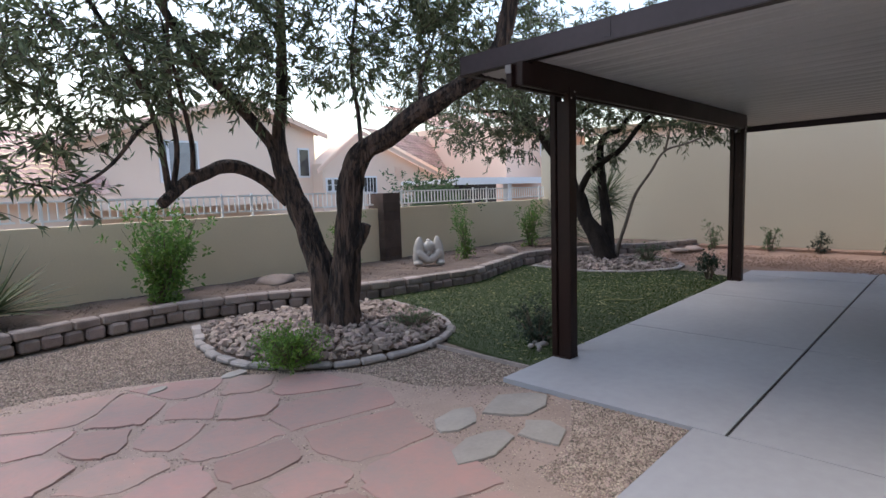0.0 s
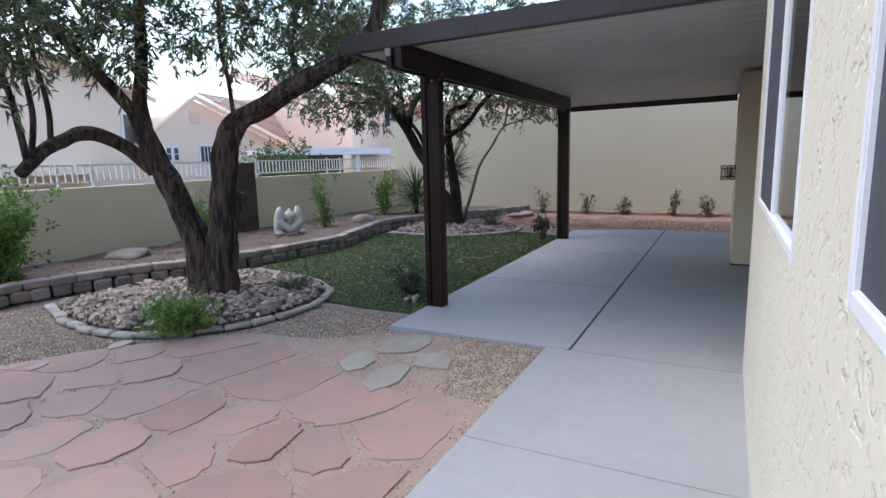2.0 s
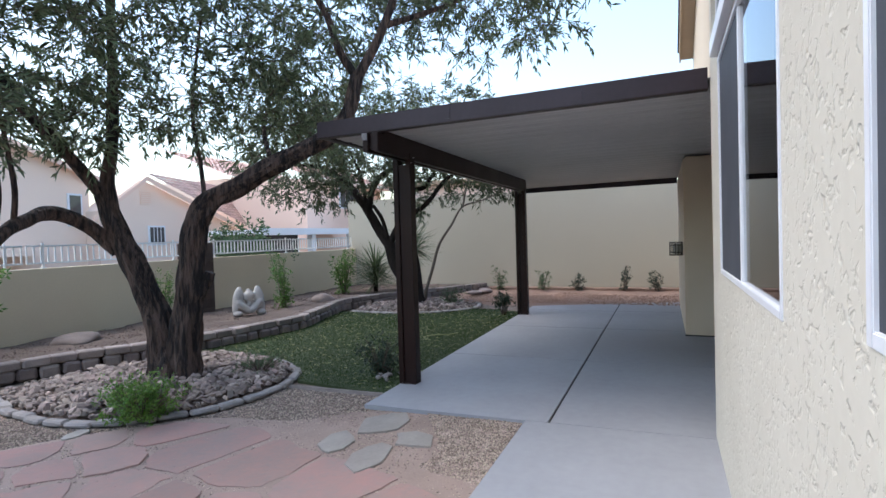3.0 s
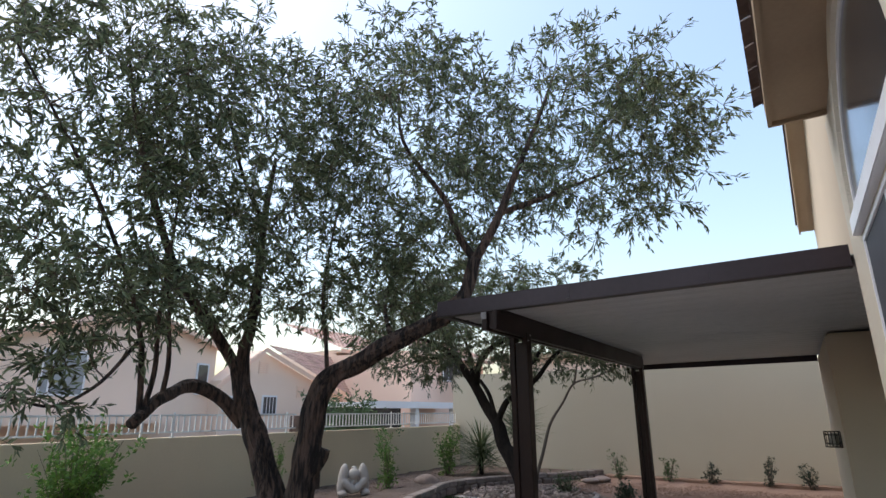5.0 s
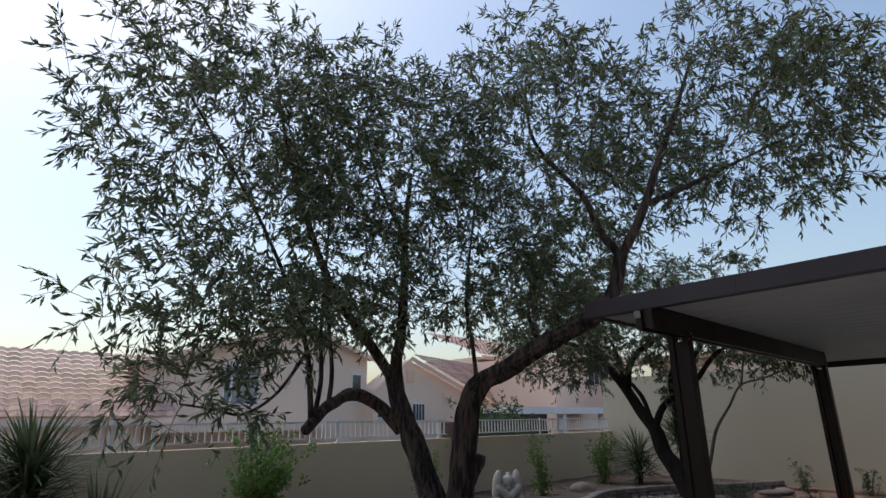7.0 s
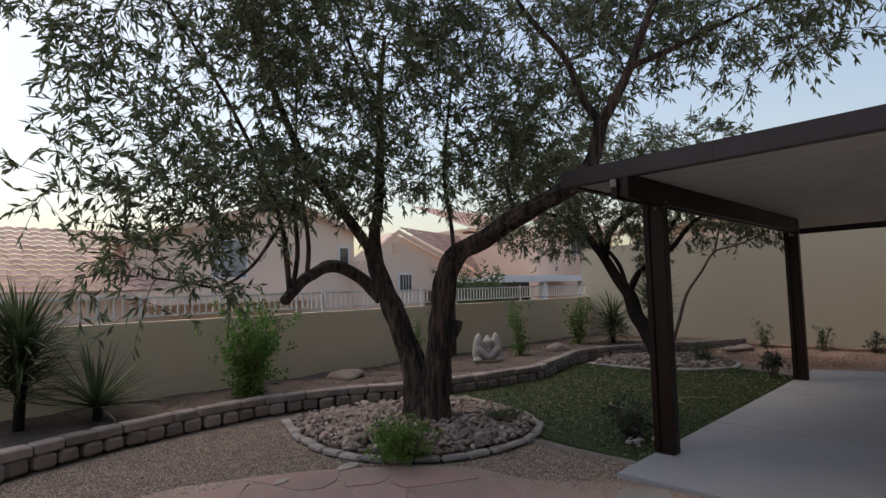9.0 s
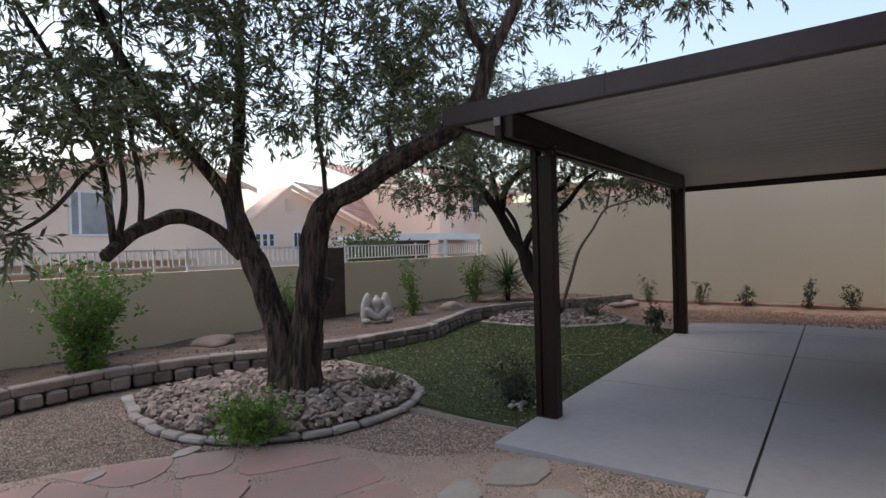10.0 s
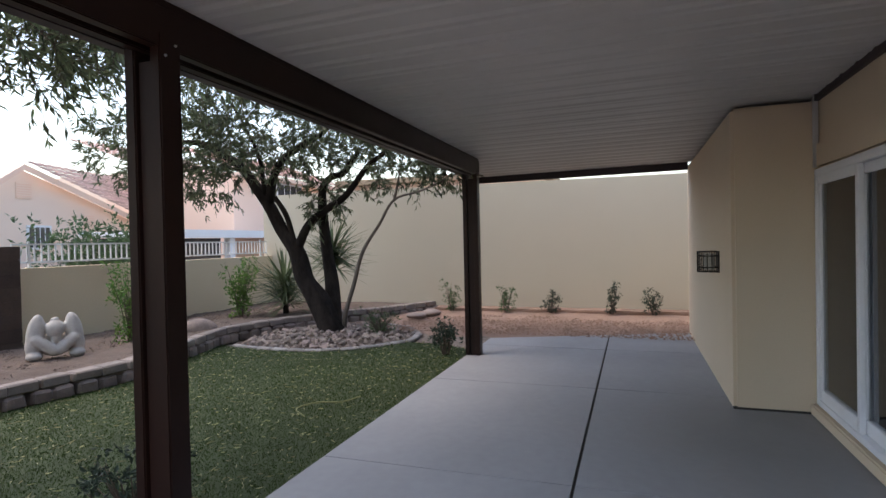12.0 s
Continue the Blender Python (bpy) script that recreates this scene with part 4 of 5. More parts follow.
# young leaning sapling beside the second tree
T3 = Tree(31)
T3.limb([(11.2, 5.55, 0.0), (11.12, 5.47, 0.35), (11.1, 5.3, 0.82), (11.08, 5.1, 1.4), (11.06, 4.77, 1.86), (11.05, 4.49, 2.25), (11.05, 4.04, 2.37), (11.05, 3.6, 2.53)], 0.042, 0.012, 8, 0.05)
T3.limb([(11.05, 4.49, 2.23), (11.05, 4.4, 2.6), (11.05, 4.32, 2.95)], 0.024, 0.01, 6, 0.03)
crown3 = T3.grow([(11.05, 3.6, 2.58, 0.45, 0.5, 0.18, 0.4), (11.05, 4.3, 2.85, 0.4, 0.45, 0.3, 0.3)], 22, 36, (0.08, 0.13), (0.02, 0.03))
T3.make("tree", "slender leaning sapling with pale grey-brown bark", (11.2, 5.55, 0.0), M["sapling"], M["leaf2"], crown3)

# ---- retaining wall of tumbled blocks ----
ret = tagged(new("retaining_wall"), "low curved retaining wall of two courses of tumbled blocks", "retaining wall", kind="structure")


def chunk(lx, ly, lz, seed, bevel=0.018, uneven=0.012):
    bm = box(-lx / 2, -ly / 2, 0, lx / 2, ly / 2, lz)
    r = random.Random(seed)
    for v in bm.verts:
        v.co += Vector((r.uniform(-1, 1), r.uniform(-1, 1), r.uniform(-0.5, 0.5))) * uneven
    bmesh.ops.bevel(bm, geom=list(bm.edges), offset=bevel, segments=1, affect="EDGES")
    return bm


def course(path, length, depth, height, z, mat, parent, name, offset=0.0, variants=5, wob=0.012, seed=3, fill=0.965, edge=()):
    """Blocks laid end to end along a path."""
    seg = np.linalg.norm(np.diff(path, axis=0), axis=1)
    s = np.concatenate([[0], np.cumsum(seg)])
    meshes = []
    for k in range(variants):
        ob = part(name, chunk(length * (fill + 0.012 * k) - 0.006, depth, height, seed + k, *edge), mat, parent)
        meshes.append(ob.data)
        bpy.data.objects.remove(ob)
    r = random.Random(seed)
    d = offset
    while d < s[-1] - length * 0.5:
        k = r.randrange(variants)
        m = d + length / 2
        x, y = np.interp(m, s, path[:, 0]), np.interp(m, s, path[:, 1])
        x2, y2 = np.interp(m + 0.05, s, path[:, 0]), np.interp(m + 0.05, s, path[:, 1])
        ob = new(name, meshes[k])
        ob.parent = parent
        ob.matrix_basis = pose(x + r.uniform(-wob, wob), y + r.uniform(-wob, wob), z + r.uniform(-0.004, 0.004), 0, r.uniform(-1.2, 1.2),
                               math.degrees(math.atan2(y2 - y, x2 - x)) + r.uniform(-2.5, 2.5) + (180 if r.random() < 0.5 else 0))
        d += length


front = RET + np.array([0.0, 0.08])
course(front, 0.235, 0.17, 0.152, -0.03, M["block"], ret, "block", 0.0, fill=0.89, edge=(0.03, 0.018))
course(front + np.array([0.0, 0.02]), 0.305, 0.18, 0.11, 0.124, M["capblock"], ret, "cap_block", 0.1, seed=9)

# ---- rock rings ----
RING1 = smooth_path([(3.0, 7.2), (2.68, 6.3), (2.6, 5.55), (2.72, 5.02), (3.08, 4.56), (3.45, 4.33), (3.9, 4.24), (4.4, 4.27), (4.9, 4.55), (5.3, 5.2), (5.5, 6.2)], 80)
RING2 = smooth_path([(9.85, 6.75), (9.72, 5.95), (9.8, 5.2), (10.15, 4.63), (10.8, 4.22), (11.5, 4.3), (12.1, 4.75), (12.4, 5.4)], 60)


def inside(p, poly):
    x, y = p
    hit = False
    for (x0, y0), (x1, y1) in zip(poly, np.roll(poly, -1, 0)):
        if (y0 > y) != (y1 > y) and x < (x1 - x0) * (y - y0) / (y1 - y0) + x0:
            hit = not hit
    return hit


def stone_mesh(seed, squash=0.6):
    """An angular broken stone: the hull of scattered points."""
    bm = bmesh.new()
    r = random.Random(seed)
    sx, sy = r.uniform(1.0, 1.45), r.uniform(0.7, 1.0)
    for _ in range(15):
        d = Vector((r.gauss(0, 1), r.gauss(0, 1), r.gauss(0, 1))).normalized() * r.uniform(0.85, 1.05)
        bm.verts.new((d.x * sx, d.y * sy, d.z * squash))
    made = bmesh.ops.convex_hull(bm, input=list(bm.verts))
    bmesh.ops.delete(bm, geom=[v for v in bm.verts if not v.link_faces], context="VERTS")
    return bm


def rock_ring(ring, name, label, back, centre, seed, count, tall):
    curb = tagged(new(name + "_edging"), "pale edging stones set round the rock bed", "edging", kind="structure")
    course(ring, 0.27, 0.11, 0.055, -0.035, M["curb"], curb, "edging_stone", 0.0, 4, 0.015, seed)
    bed = tagged(new(name), label, "rocks", kind="structure")
    poly = np.concatenate([ring, back])
    rnd = np.random.default_rng(seed)
    meshes = []
    for k in range(7):
        ob = part("rock", stone_mesh(seed + k, 0.55 + 0.05 * k), M["rock"], bed)
        meshes.append(ob.data)
        bpy.data.objects.remove(ob)
    lo, hi = poly.min(0), poly.max(0)
    n, tries, extra_v, extra_f = 0, 0, [], []
    proto = [([tuple(v.co) for v in m.vertices], [list(p.vertices) for p in m.polygons]) for m in meshes]
    while n < count and tries < 40000:
        tries += 1
        p = lo + rnd.random(2) * (hi - lo)
        if not inside(p, poly) or np.min(np.linalg.norm(ring - p, axis=1)) < 0.08:
            continue
        d = np.linalg.norm(p - centre) / np.max(np.linalg.norm(ring - centre, axis=1))
        h = tall * max(0.0, 1 - d * 1.05)
        s = rnd.uniform(0.022, 0.055) * (1.5 if rnd.random() < 0.15 else 1)
        m = pose(p[0], p[1], h + s * 0.25 - 0.02, rnd.uniform(-25, 25), rnd.uniform(-25, 25), rnd.uniform(0, 360)) @ Matrix.Diagonal((s, s, s, 1))
        k = int(rnd.integers(7))
        if n < 290:
            ob = new("rock", meshes[k])
            ob.parent = bed
            ob.matrix_basis = m
        else:
            b = len(extra_v)
            extra_v += [m @ Vector(v) for v in proto[k][0]]
            extra_f += [[b + i for i in f] for f in proto[k][1]]
        n += 1
    if extra_v:
        tagged(raw("rock_fill", extra_v, extra_f, M["rockfill"], bed), kind="stuff")
    # mound of soil under the rocks
    vs, fs = [], []
    for i, q in enumerate(poly):
        for j in range(6):
            t = j / 5
            pt = q * (1 - t) + centre * t
            vs.append((pt[0], pt[1], -0.035 + tall * t))
    k = len(poly)
    for i in range(k):
        for j in range(5):
            a, b = i * 6 + j, ((i + 1) % k) * 6 + j
            fs.append([a, b, b + 1, a + 1])
    part_ob = raw("soil_mound", vs, fs, M["bed_soil"], bed, smooth=True)


rock_ring(RING1, "rock_bed", "bed of tan and grey river rocks round the tree", np.array([(5.4, 6.55), (4.8, 6.9), (4.1, 7.2), (3.4, 7.45)]), np.array([4.05, 5.5]), 41, 2100, 0.14)
rock_ring(RING2, "rock_bed_far", "far bed of grey river rocks round the second tree", np.array([(12.2, 6.1), (11.3, 6.6), (10.5, 6.85)]), np.array([11.0, 5.7]), 57, 900, 0.12)

# ---- lawn ----
lawn_line = [p for p in RET if 5.45 < p[0] < 9.9]
lawn_poly = np.array([(4.32, LAWN_Y + 0.005), (10.35, LAWN_Y + 0.005), (10.7, 3.6), (10.75, 4.2), (10.15, 4.55), (9.75, 5.2), (9.66, 6.0), (9.8, 6.8), *[(p[0], p[1]) for p in lawn_line[::-1]],
                      (5.35, 6.2), (5.32, 5.3), (4.98, 4.6), (4.5, 4.22)])
bm = prism(lawn_poly, -0.043, -0.012)
tagged(part("lawn_turf", bm, M["turf"]), "dense short green lawn turf", "lawn", kind="structure")
rg = np.random.default_rng(5)
pts = rg.random((150000, 2)) * np.array([6.6, 4.2]) + np.array([4.25, 2.9])


def inside_many(p, poly):
    hit = np.zeros(len(p), bool)
    for (x0, y0), (x1, y1) in zip(poly, np.roll(poly, -1, 0)):
        c = (y0 > p[:, 1]) != (y1 > p[:, 1])
        with np.errstate(divide="ignore", invalid="ignore"):
            hit ^= c & (p[:, 0] < (x1 - x0) * (p[:, 1] - y0) / (y1 - y0) + x0)
    return hit


pts = pts[inside_many(pts, lawn_poly)][:72000]
k = len(pts)
bases = np.column_stack([pts, np.full(k, -0.014)])
ways = rg.normal(size=(k, 3)) * 0.5 + np.array([0, 0, 0.9])
v, f = leaf_mesh(bases, ways, rg.uniform(0.014, 0.032, k), rg.uniform(0.003, 0.006, k), rg)
grass = tagged(raw("grass", v, f, M["grass"]), "short green lawn grass blades", "grass", kind="stuff")
k = 1100
pts = rg.random((k * 2, 2)) * np.array([6.6, 4.2]) + np.array([4.25, 2.9])
pts = pts[inside_many(pts, lawn_poly)]
k = len(pts)
v, f = leaf_mesh(np.column_stack([pts, rg.uniform(0.012, 0.022, k)]), np.column_stack([rg.normal(size=(k, 2)), rg.normal(size=k) * 0.12]), rg.uniform(0.03, 0.075, k), rg.uniform(0.008, 0.016, k), rg)
tagged(raw("fallen_leaves", v, f, M["dropped"]), "dry pale leaves scattered over the lawn", "fallen leaves", kind="stuff")
# a pale string of dry stem lying on the grass
for pts3 in ([(7.0, 3.62, 0.02), (7.15, 3.8, 0.03), (7.4, 3.72, 0.025), (7.45, 3.5, 0.03), (7.7, 3.42, 0.02)], [(5.9, 4.2, 0.02), (6.15, 4.1, 0.03), (6.3, 4.35, 0.025), (6.5, 4.4, 0.02)]):
    t = Tubes()
    t.add(smooth_path(pts3, 18), np.full(18, 0.007), 5)
    tagged(t.mesh("dry_stem", M["dropped"], None), "pale curled dry stem lying on the lawn", "dry stem")
tagged(part("lawn_edging", box(4.285, LAWN_Y + 0.02, -0.045, 4.31, 4.2, -0.004, 0.003), M["capblock"]), "thin pale edging strip along the lawn", "edging", kind="structure")

# ---- gravel ----
def scatter_gravel(poly_test, lo, hi, n, seed, size=(0.006, 0.014), z=-0.045):
    r = np.random.default_rng(seed)
    p = r.random((n, 2)) * (np.array(hi) - lo) + lo
    p = p[poly_test(p)]
    k = len(p)
    s = r.uniform(*size, k)
    o = np.array([(1, 0, 0), (-0.6, 0.8, 0), (-0.5, -0.9, 0), (0, 0, 0.75)], float)
    a = r.random(k) * 6.283
    c, sn = np.cos(a), np.sin(a)
    jit = 1 + 0.3 * r.normal(size=(k, 4, 3)) * 0.6
    q = o[None] * jit
    x = q[..., 0] * c[:, None] - q[..., 1] * sn[:, None]
    y = q[..., 0] * sn[:, None] + q[..., 1] * c[:, None]
    v = np.stack([p[:, :1] + x * s[:, None], p[:, 1:] + y * s[:, None], z + np.maximum(0, q[..., 2]) * s[:, None]], -1).reshape(-1, 3)
    b = np.arange(k)[:, None] * 4
    f = np.concatenate([b + np.array([[0, 1, 3]]), b + np.array([[1, 2, 3]]), b + np.array([[2, 0, 3]])])
    return v, f


sand_poly = se
g_area = np.array([(4.28, 2.99), (SLAB_X - 0.01, 2.98), (SLAB_X - 0.01, 1.41), (2.0, 1.41), (-2.5, 1.41), (-3.0, 5.6), (0.0, 7.12), (1.5, 7.56), (2.9, 7.68), (2.95, 7.1), (2.6, 6.2), (2.55, 5.5), (2.68, 4.98), (3.05, 4.5), (3.4, 4.28), (3.9, 4.18), (4.28, 4.2)])
v, f = scatter_gravel(lambda p: inside_many(p, g_area) & ~inside_many(p, sand_poly), (-1.2, 1.4), (4.3, 7.5), 150000, 2, z=-0.043)
tagged(raw("gravel", v, f, M["pebble"]), "fine tan crushed gravel over the yard", "gravel", kind="stuff")
near_slab = np.array([(2.62, 1.41), (SLAB_X - 0.02, 1.41), (SLAB_X - 0.02, 2.3), (3.35, 2.0), (3.05, 1.85), (2.75, 1.9)])
v, f = scatter_gravel(lambda p: inside_many(p, near_slab), (2.6, 1.4), (3.9, 2.3), 16000, 4, (0.007, 0.016), -0.024)
tagged(raw("gravel", v, f, M["pebble"]), "coarser tan gravel patch beside the slab", "gravel", kind="stuff")
v, f = scatter_gravel(lambda p: inside_many(p, sand_poly), (0.0, 1.4), (3.9, 5.8), 22000, 6, (0.005, 0.010), -0.0225)
tagged(raw("gravel", v, f, M["pebble"]), "loose gravel in the flagstone joints", "gravel", kind="stuff")
v, f = scatter_gravel(lambda p: p[:, 1] > np.interp(p[:, 0], RET[:, 0], RET[:, 1]) + 0.2, (-1.5, 5.0), (14.3, 9.25), 22000, 8, (0.006, 0.02), 0.168)
tagged(raw("leaf_litter", v, f, M["litter"]), "stones and litter on the bed soil", "litter", kind="stuff")
v, f = scatter_gravel(lambda p: p[:, 0] > 11.5, (11.5, -0.9), (13.95, 5.0), 7000, 9, (0.008, 0.03), 0.035)
tagged(raw("dirt_clods", v, f, M["red_dirt"]), "small clods on the reddish dirt", "litter", kind="stuff")

# ---- flagstones ----
PINK = [(1.43, 4.74), (1.86, 4.41), (2.1, 4.95), (2.37, 4.68), (2.73, 4.29), (2.12, 4.25), (2.47, 3.71), (2.32, 3.05), (1.76, 3.75), (1.53, 4.1), (1.73, 3.19), (1.76, 2.85), (1.08, 3.75),
        (1.22, 3.29), (1.37, 2.78), (1.63, 2.42), (2.25, 2.36), (1.72, 2.06), (2.0, 1.82), (0.69, 3.43), (0.95, 2.89), (1.13, 4.35), (1.07, 5.06), (0.73, 4.2), (0.82, 4.7), (1.28, 2.2)]
BACK = [(0.55, 2.3), (0.9, 1.9), (1.5, 1.65), (0.2, 3.0), (0.2, 3.9), (0.3, 4.6), (-0.1, 2.2), (0.4, 1.65), (-0.4, 3.4), (-0.5, 1.8), (-0.4, 4.3)]
patio = tagged(new("flagstone_patio"), "irregular pink and tan flagstones laid in sand", "patio", kind="structure")


def clip(poly, a, b, n):
    """Keeps the side of the line through a with normal n that holds b."""
    out = []
    for p, q in zip(poly, poly[1:] + poly[:1]):
        dp, dq = (p - a).dot(n), (q - a).dot(n)
        if dp <= 0:
            out.append(p)
        if dp * dq < 0:
            out.append(p + (q - p) * (dp / (dp - dq)))
    return out


seeds = [Vector(s) for s in PINK + BACK]
edge = [(-1.0, 1.5), (2.35, 1.5), (2.62, 2.1), (2.8, 2.9), (3.1, 3.6), (3.0, 4.35), (2.5, 4.9), (1.9, 5.3), (0.8, 5.5), (-0.2, 5.2), (-0.8, 4.6), (-0.65, 3.8), (-1.1, 3.1), (-0.8, 2.3)]
for i, s in enumerate(seeds):
    poly = [Vector(p) for p in edge]
    if not inside(s, np.array(edge)):
        continue
    for j, o in enumerate(seeds):
        if i != j:
            n = (o - s).normalized()
            poly = clip(poly, (s + o) / 2 - n * (0.007 + 0.032 * ((i * 7 + j * 7 + i * j * 3) % 11) / 10), s, n)
            if len(poly) < 3:
                break
    if len(poly) < 3:
        continue
    r = random.Random(i)
    c = sum(poly, Vector((0, 0))) / len(poly)
    pts = []
    for p, q in zip(poly, poly[1:] + poly[:1]):
        d = q - p
        if d.length < 0.05:
            pts.append(p)
            continue
        side = Vector((d.y, -d.x)).normalized()
        for t in (0.07, 0.36, 0.66, 0.93):
            m = p + d * t
            pts.append(m + (c - m).normalized() * (r.uniform(-0.012, 0.02) if 0.2 < t < 0.8 else r.uniform(0.0, 0.05)))
    part("flagstone", prism([(p.x, p.y) for p in pts], -0.04, -0.013 + r.uniform(-0.004, 0.005), 0.003), M["flag"], patio)
for x, y, a, b, rot in ((2.96, 2.71, 0.26, 0.13, 20), (2.79, 2.34, 0.27, 0.17, 5), (3.22, 2.14, 0.2, 0.15, 60), (3.5, 2.56, 0.3, 0.2, -20), (1.82, 5.14, 0.11, 0.07, 30), (2.45, 5.02, 0.13, 0.08, 10)):
    r = random.Random(int(x * 100))
    pts = []
    for k in range(8):
        t = 2 * math.pi * (k + r.uniform(-0.3, 0.3)) / 8
        e = r.uniform(0.74, 1.16)
        u, w = a * e * math.cos(t), b * e * math.sin(t)
        cr, sr = math.cos(radians(rot)), math.sin(radians(rot))
        pts.append((x + u * cr - w * sr, y + u * sr + w * cr))
    part("flagstone", prism(pts, -0.04, -0.008, 0.004), M["greyflag"], patio, "pale grey flagstone")

# ---- shrubs and plants ----
def shrub(at, height, width, stems, leaves, leaf_len, mat, label, seed, category="shrub", group="", lean=0.0, low=0.1, aspect=0.45):
    """Upright stems with leaves along them."""
    ob = thing("shrub", label, category, at, group)
    r = np.random.default_rng(seed)
    t = Tubes()
    B, W, L, X = [], [], [], []
    for i in range(stems):
        a = r.random() * 6.283
        rad = width / 2 * math.sqrt(r.random())
        top = np.array([math.cos(a) * rad + lean * height, math.sin(a) * rad, height * r.uniform(0.6, 1.0)])
        base = np.array([math.cos(a) * 0.03, math.sin(a) * 0.03, -0.02])
        p = smooth_path([base, base * 0.4 + top * np.array([0.42, 0.42, 0.5]), top], 9)
        t.add(p, np.linspace(0.008, 0.002, 9), 5)
        k = max(4, leaves // stems)
        u = low + (1 - low) * r.random(k)
        q = np.stack([np.interp(u, np.linspace(0, 1, 9), p[:, c]) for c in range(3)], 1)
        d = r.normal(size=(k, 3)) + np.array([0, 0, 0.25])
        d /= np.linalg.norm(d, axis=1)[:, None]
        tuft = r.normal(size=(k // 9 + 1, 3))[np.arange(k) // 9] * width * 0.13
        u = np.clip(np.repeat(u[::9], 9)[:k] + r.normal(size=k) * 0.03, low * 0.8, 1)
        q = np.stack([np.interp(u, np.linspace(0, 1, 9), p[:, c]) for c in range(3)], 1)
        off = tuft + d * (leaf_len * 0.5 * r.random(k))[:, None]
        off[:, 2] = np.maximum(off[:, 2], 0.03 - q[:, 2])
        B.append(q + off), W.append(d)
        L.append(r.uniform(0.7, 1.25, k) * leaf_len), X.append(r.uniform(0.8, 1.2, k) * leaf_len * aspect)
    tagged(t.mesh("stem", M["twig"], ob), kind="stuff")
    v, f = leaf_mesh(np.concatenate(B), np.concatenate(W), np.concatenate(L), np.concatenate(X), r)
    tagged(raw("foliage", v, f, mat, ob), kind="stuff")
    return ob


BED = 0.165
shrub((3.05, 8.35, BED), 1.34, 1.0, 36, 3200, 0.08, M["bright"], "bright green leafy shrub against the low wall", 1)
shrub((6.3, 8.4, BED), 1.05, 0.6, 20, 1700, 0.05, M["bright"], "tall green shrub behind the tree", 2)
shrub((9.05, 7.95, BED), 1.15, 0.6, 14, 900, 0.065, M["bright"], "sparse green shrub beside the statue", 3, lean=-0.12)
shrub((11.7, 8.1, BED), 1.15, 0.65, 18, 1300, 0.065, M["bright"], "upright green shrub by the low wall", 4)
shrub((2.86, 4.72, 0.02), 0.30, 0.66, 60, 3000, 0.045, M["bright"], "low spreading green groundcover among the rocks", 5, low=0.2, aspect=0.35)
shrub((4.55, 4.80, 0.02), 0.22, 0.72, 46, 1300, 0.032, M["shrubleaf"], "low feathery groundcover at the edge of the rocks", 6, low=0.2, aspect=0.3)
shrub((5.05, 3.42, -0.02), 0.46, 0.55, 22, 900, 0.045, M["darkleaf"], "dark green shrub on the lawn by the post", 7)
shrub((9.97, 3.28, -0.02), 0.52, 0.42, 16, 700, 0.05, M["darkleaf"], "round dark shrub by the far post", 8, low=0.45)
shrub((11.3, 4.9, 0.04), 0.30, 0.75, 50, 1500, 0.035, M["shrubleaf"], "low yellow-green groundcover at the far tree", 9, low=0.2, aspect=0.3)
for i, (y, h, m) in enumerate(((4.45, 0.62, "shrubleaf"), (3.3, 0.5, "shrubleaf"), (2.38, 0.46, "darkleaf"), (1.22, 0.66, "darkleaf"), (0.45, 0.46, "darkleaf"))):
    shrub((13.88, y, 0.1), h, 0.42, 9, 330, 0.055, M[m], "small sparse shrub by the tall wall" if h < 0.6 else "taller sparse shrub by the tall wall", 20 + i, "shrub", "shrubs along the tall wall")
shrub((10.6, 10.6, -0.05), 2.05, 2.2, 44, 4200, 0.11, M["shrubleaf"], "large green shrub beyond the low wall", 31, low=0.55)


def spiky(at, n, length, width, label, seed, trunk=0.0, name="yucca", low=None, flat=-0.15):
    """A rosette of stiff pointed blades, on a short trunk or the ground."""
    ob = thing(name, label, "yucca", at)
    r = np.random.default_rng(seed)
    if trunk:
        t = Tubes()
        t.add(smooth_path([(0, 0, -0.02), (0.02, 0.01, trunk * 0.5), (0, 0, trunk)], 8), np.linspace(0.06, 0.045, 8), 10, 0.15)
        t.mesh("stem", M["bark2"], ob)
    vs, fs = [], []
    for i in range(n):
        a = r.random() * 6.283
        e = math.asin(r.uniform(flat, 1.0))
        root = trunk if low is None else low + (trunk - low) * r.random() ** 0.7
        w = np.array([math.cos(a) * math.cos(e), math.sin(a) * math.cos(e), math.sin(e)])
        side = np.array([-math.sin(a), math.cos(a), 0.0])
        ln = length * r.uniform(0.7, 1.1)
        k = len(vs)
        for j, u in enumerate((0.0, 0.35, 0.7)):
            c = np.array([0, 0, root]) + w * ln * u + np.array([0, 0, -0.10 * ln * u * u])
            hw = width * (0.5, 0.48, 0.3)[j]
            up_ = np.cross(w, side)
            vs += [c - side * hw, c + up_ * hw * 0.35 * -1, c + side * hw]
        vs.append(np.array([0, 0, root]) + w * ln + np.array([0, 0, -0.10 * ln]))
        for j in range(2):
            b = k + j * 3
            fs += [[b, b + 1, b + 4, b + 3], [b + 1, b + 2, b + 5, b + 4]]
        fs += [[k + 6, k + 7, k + 9], [k + 7, k + 8, k + 9]]
    tagged(raw("blade", vs, fs, M["yucca"], ob), kind="stuff")
    return ob


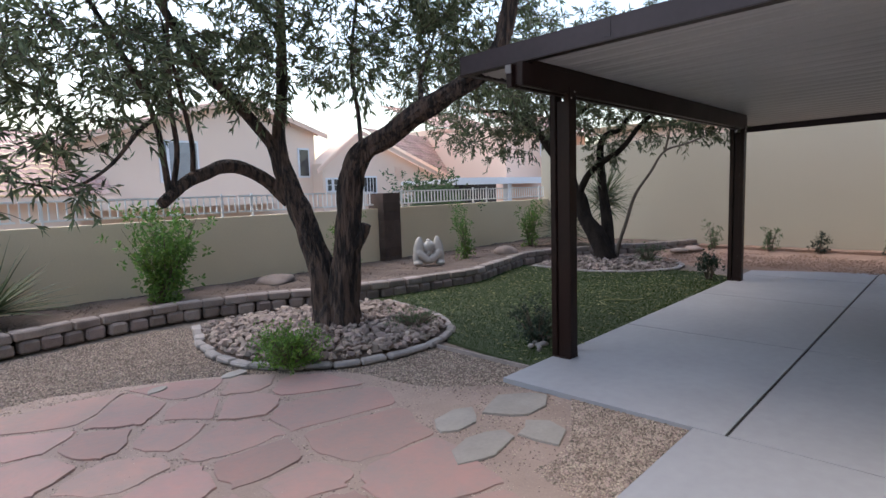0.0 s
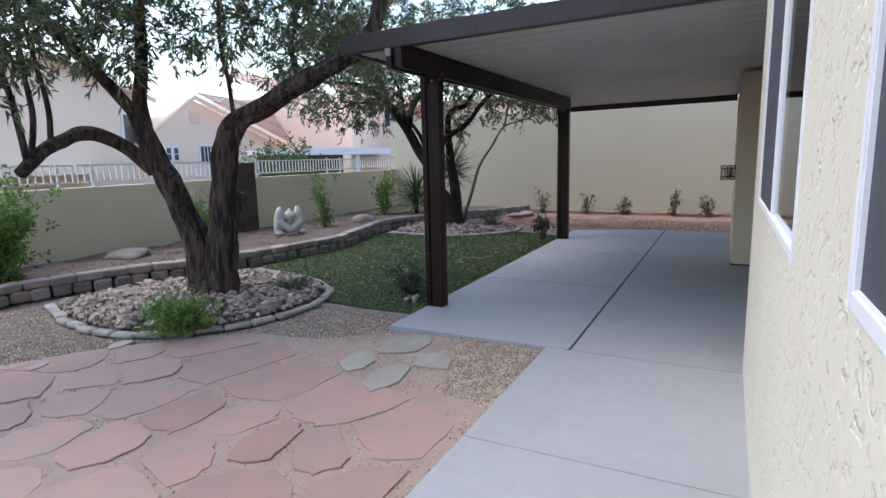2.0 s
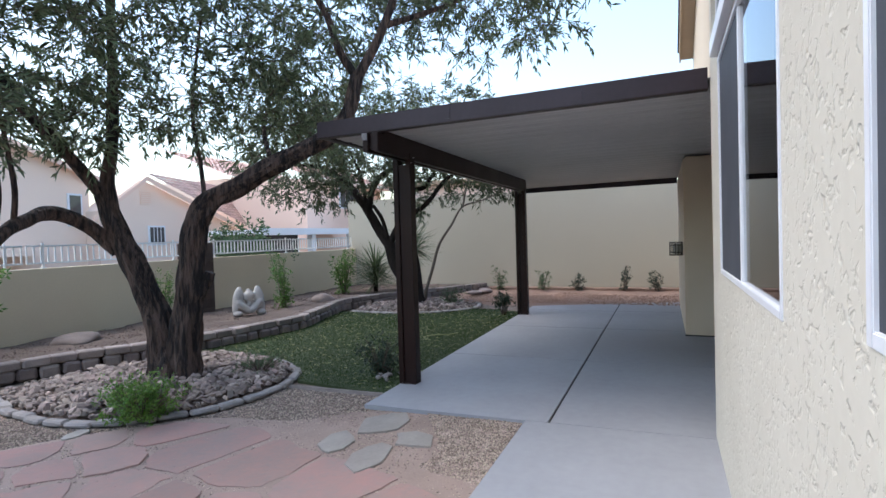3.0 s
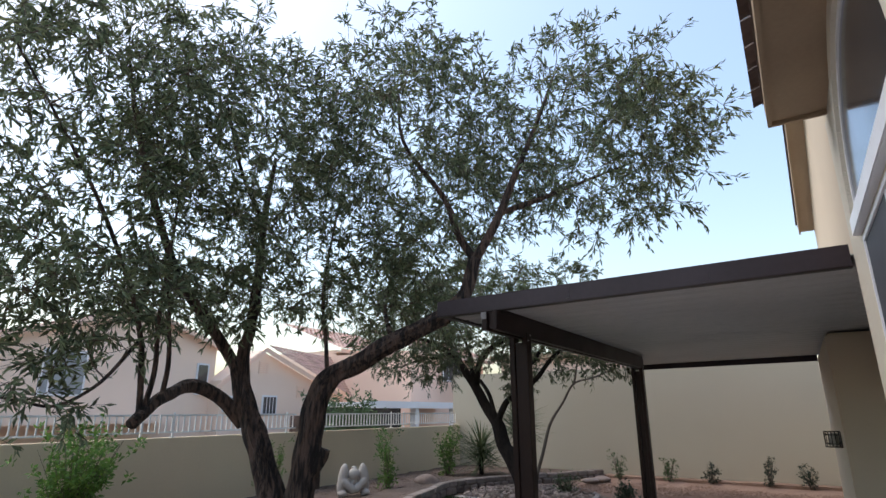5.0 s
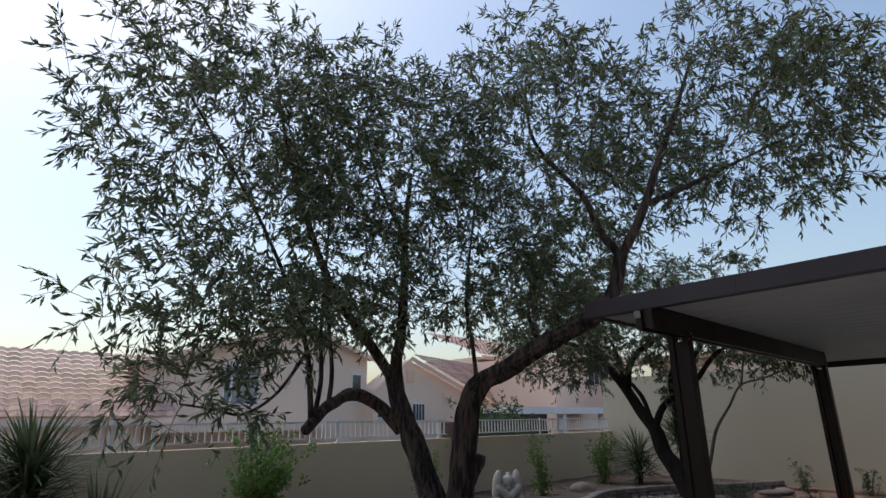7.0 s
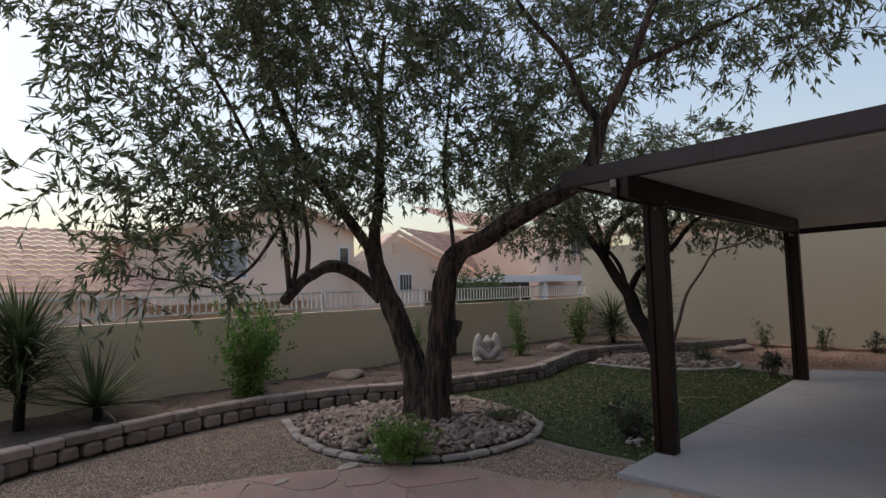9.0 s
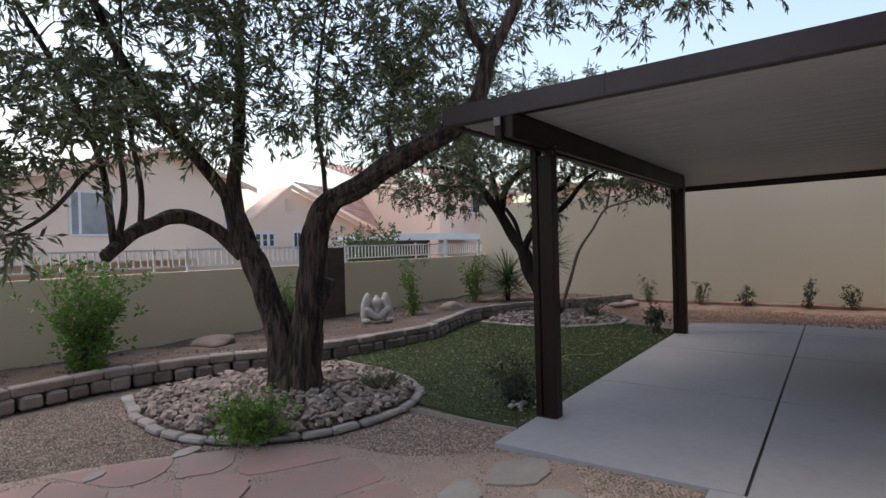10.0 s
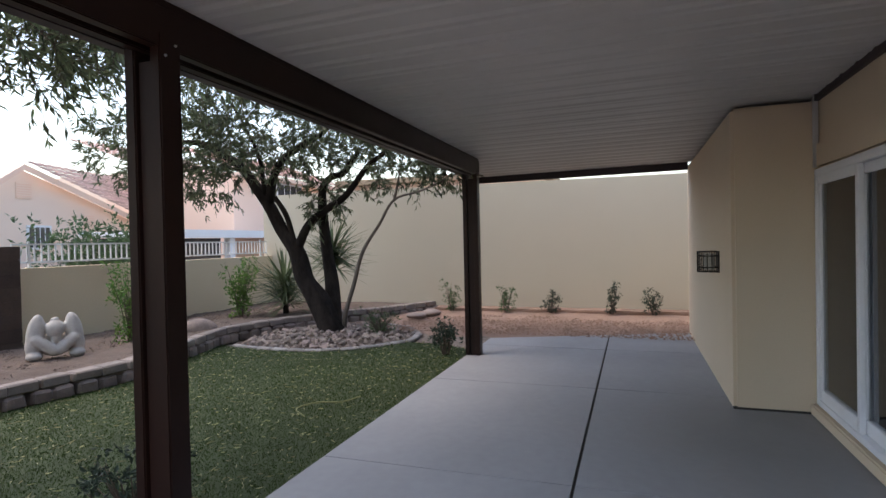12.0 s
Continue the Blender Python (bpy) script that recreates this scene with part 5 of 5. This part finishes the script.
spiky((0.36, 8.5, BED), 430, 0.95, 0.036, "tall green yucca with stiff pointed blades", 1, 1.12, low=0.3)
spiky((1.1, 8.35, BED), 90, 1.02, 0.042, "small green yucca rosette in the bed", 2, 0.18, flat=0.02)
spiky((12.2, 7.42, BED), 200, 1.0, 0.04, "spiky green yucca by the wall corner", 3, 0.75, low=0.1, flat=-0.4)
spiky((12.47, 6.48, BED), 190, 0.95, 0.042, "tall spiky yucca behind the second tree", 4, 1.35, low=0.75, flat=-0.5)

# ---- statue ----
bm = bmesh.new()


def blob(x, y, z, sx, sy, sz, tilt=0.0):
    bmesh.ops.create_icosphere(bm, subdivisions=3, radius=1, matrix=pose(x, y, z, 0, tilt, 0) @ Matrix.Diagonal((sx, sy, sz, 1)))


for s in (-1, 1):
    blob(s * 0.205, 0.02, 0.31, 0.098, 0.10, 0.235, s * -9)
    blob(s * 0.235, 0.02, 0.16, 0.085, 0.10, 0.15)
    blob(s * 0.225, -0.03, 0.05, 0.095, 0.11, 0.055)
    for k in range(8):
        u = k / 7
        blob(s * (0.20 - 0.16 * u), -0.05 - 0.03 * u, 0.24 - 0.13 * u, 0.07, 0.065, 0.065)
blob(0, -0.01, 0.36, 0.108, 0.105, 0.105)
blob(0, -0.03, 0.24, 0.055, 0.05, 0.05)
blob(0, 0, 0.475, 0.05, 0.05, 0.02)
blob(0, 0.06, 0.16, 0.19, 0.08, 0.14)
st = part("statue", bm, M["statue"], None, smooth=True)
st.matrix_basis = pose(7.8, 7.8, BED + 0.005, 0, 0, -30) @ Matrix.Diagonal((1.0, 0.85, 1.06, 1))
rm = st.modifiers.new("merge", "REMESH")
rm.mode, rm.voxel_size, rm.use_smooth_shade = "VOXEL", 0.014, True
tagged(st, "white cast stone statue with two raised wings on the bed", "statue")

# boulders in the bed
for x, y, s, z, lab in ((10.15, 7.7, 0.26, 0.7, "grey rounded boulder in the bed"), (4.9, 8.55, 0.34, 0.35, "flat reddish boulder against the low wall"), (12.9, 4.9, 0.2, 0.4, "dark flat stone at the end of the retaining wall"), (13.35, 4.75, 0.22, 0.4, "dark flat stone at the end of the retaining wall")):
    bm = bmesh.new()
    bmesh.ops.create_icosphere(bm, subdivisions=3, radius=s)
    for v in bm.verts:
        v.co *= 1 + 0.35 * noise.noise(v.co * 3.2 + Vector((x, y, 0)))
        v.co.z = max(v.co.z * z, -0.04)
    b = part("boulder", bm, M["rock"] if s < 0.3 and x < 12 else M["block"], None, smooth=True)
    b.location = (x, y, BED + 0.02 if x < 12 else 0.1)
    tagged(b, lab, "rock")

# pale stones at the shrub by the post
for i in range(9):
    b = part("stone", stone_mesh(70 + i), M["curb"], None, smooth=True)
    s = 0.03 + 0.035 * ((i * 5) % 7) / 7
    b.matrix_basis = pose(4.72 + 0.075 * i * (1 if i % 2 else 0.7), 3.18 + 0.05 * ((i * 3) % 5), 0.01, 0, 0, i * 40) @ Matrix.Diagonal((s, s, s, 1))
    tagged(b, "small pale stone on the lawn beside the post", "stone", "stones by the post")

# ---- wall lamp on the projecting corner ----
lamp = thing("wall_lamp", "dark bronze wall lamp with a barred cage", "lamp", (9.13, -0.025, 1.18))
part("back_plate", box(-0.10, 0.0, 0.0, 0.10, 0.012, 0.215, 0.003), M["bronze"], lamp)
bm = bmesh.new()
bmesh.ops.create_cone(bm, cap_ends=True, segments=16, radius1=0.055, radius2=0.055, depth=0.17, matrix=pose(0, 0.09, 0.107))
part("glass_shade", bm, M["lampglass"], lamp, "frosted glass shade")
for z in (0.0, 0.045, 0.165, 0.21):
    t = Tubes()
    a = np.linspace(0, math.pi, 15)
    t.add(np.stack([np.cos(a) * 0.10, np.sin(a) * 0.2, np.full(15, z + 0.003)], 1), np.full(15, 0.006), 6)
    t.mesh("cage_ring", M["bronze"], lamp)
for i in range(13):
    a = math.pi * (i + 0.5) / 13
    t = Tubes()
    t.add([(math.cos(a) * 0.10, math.sin(a) * 0.2, 0.0), (math.cos(a) * 0.10, math.sin(a) * 0.2, 0.107), (math.cos(a) * 0.10, math.sin(a) * 0.2, 0.213)], [0.0045] * 3, 6)
    t.mesh("cage_bar", M["bronze"], lamp)
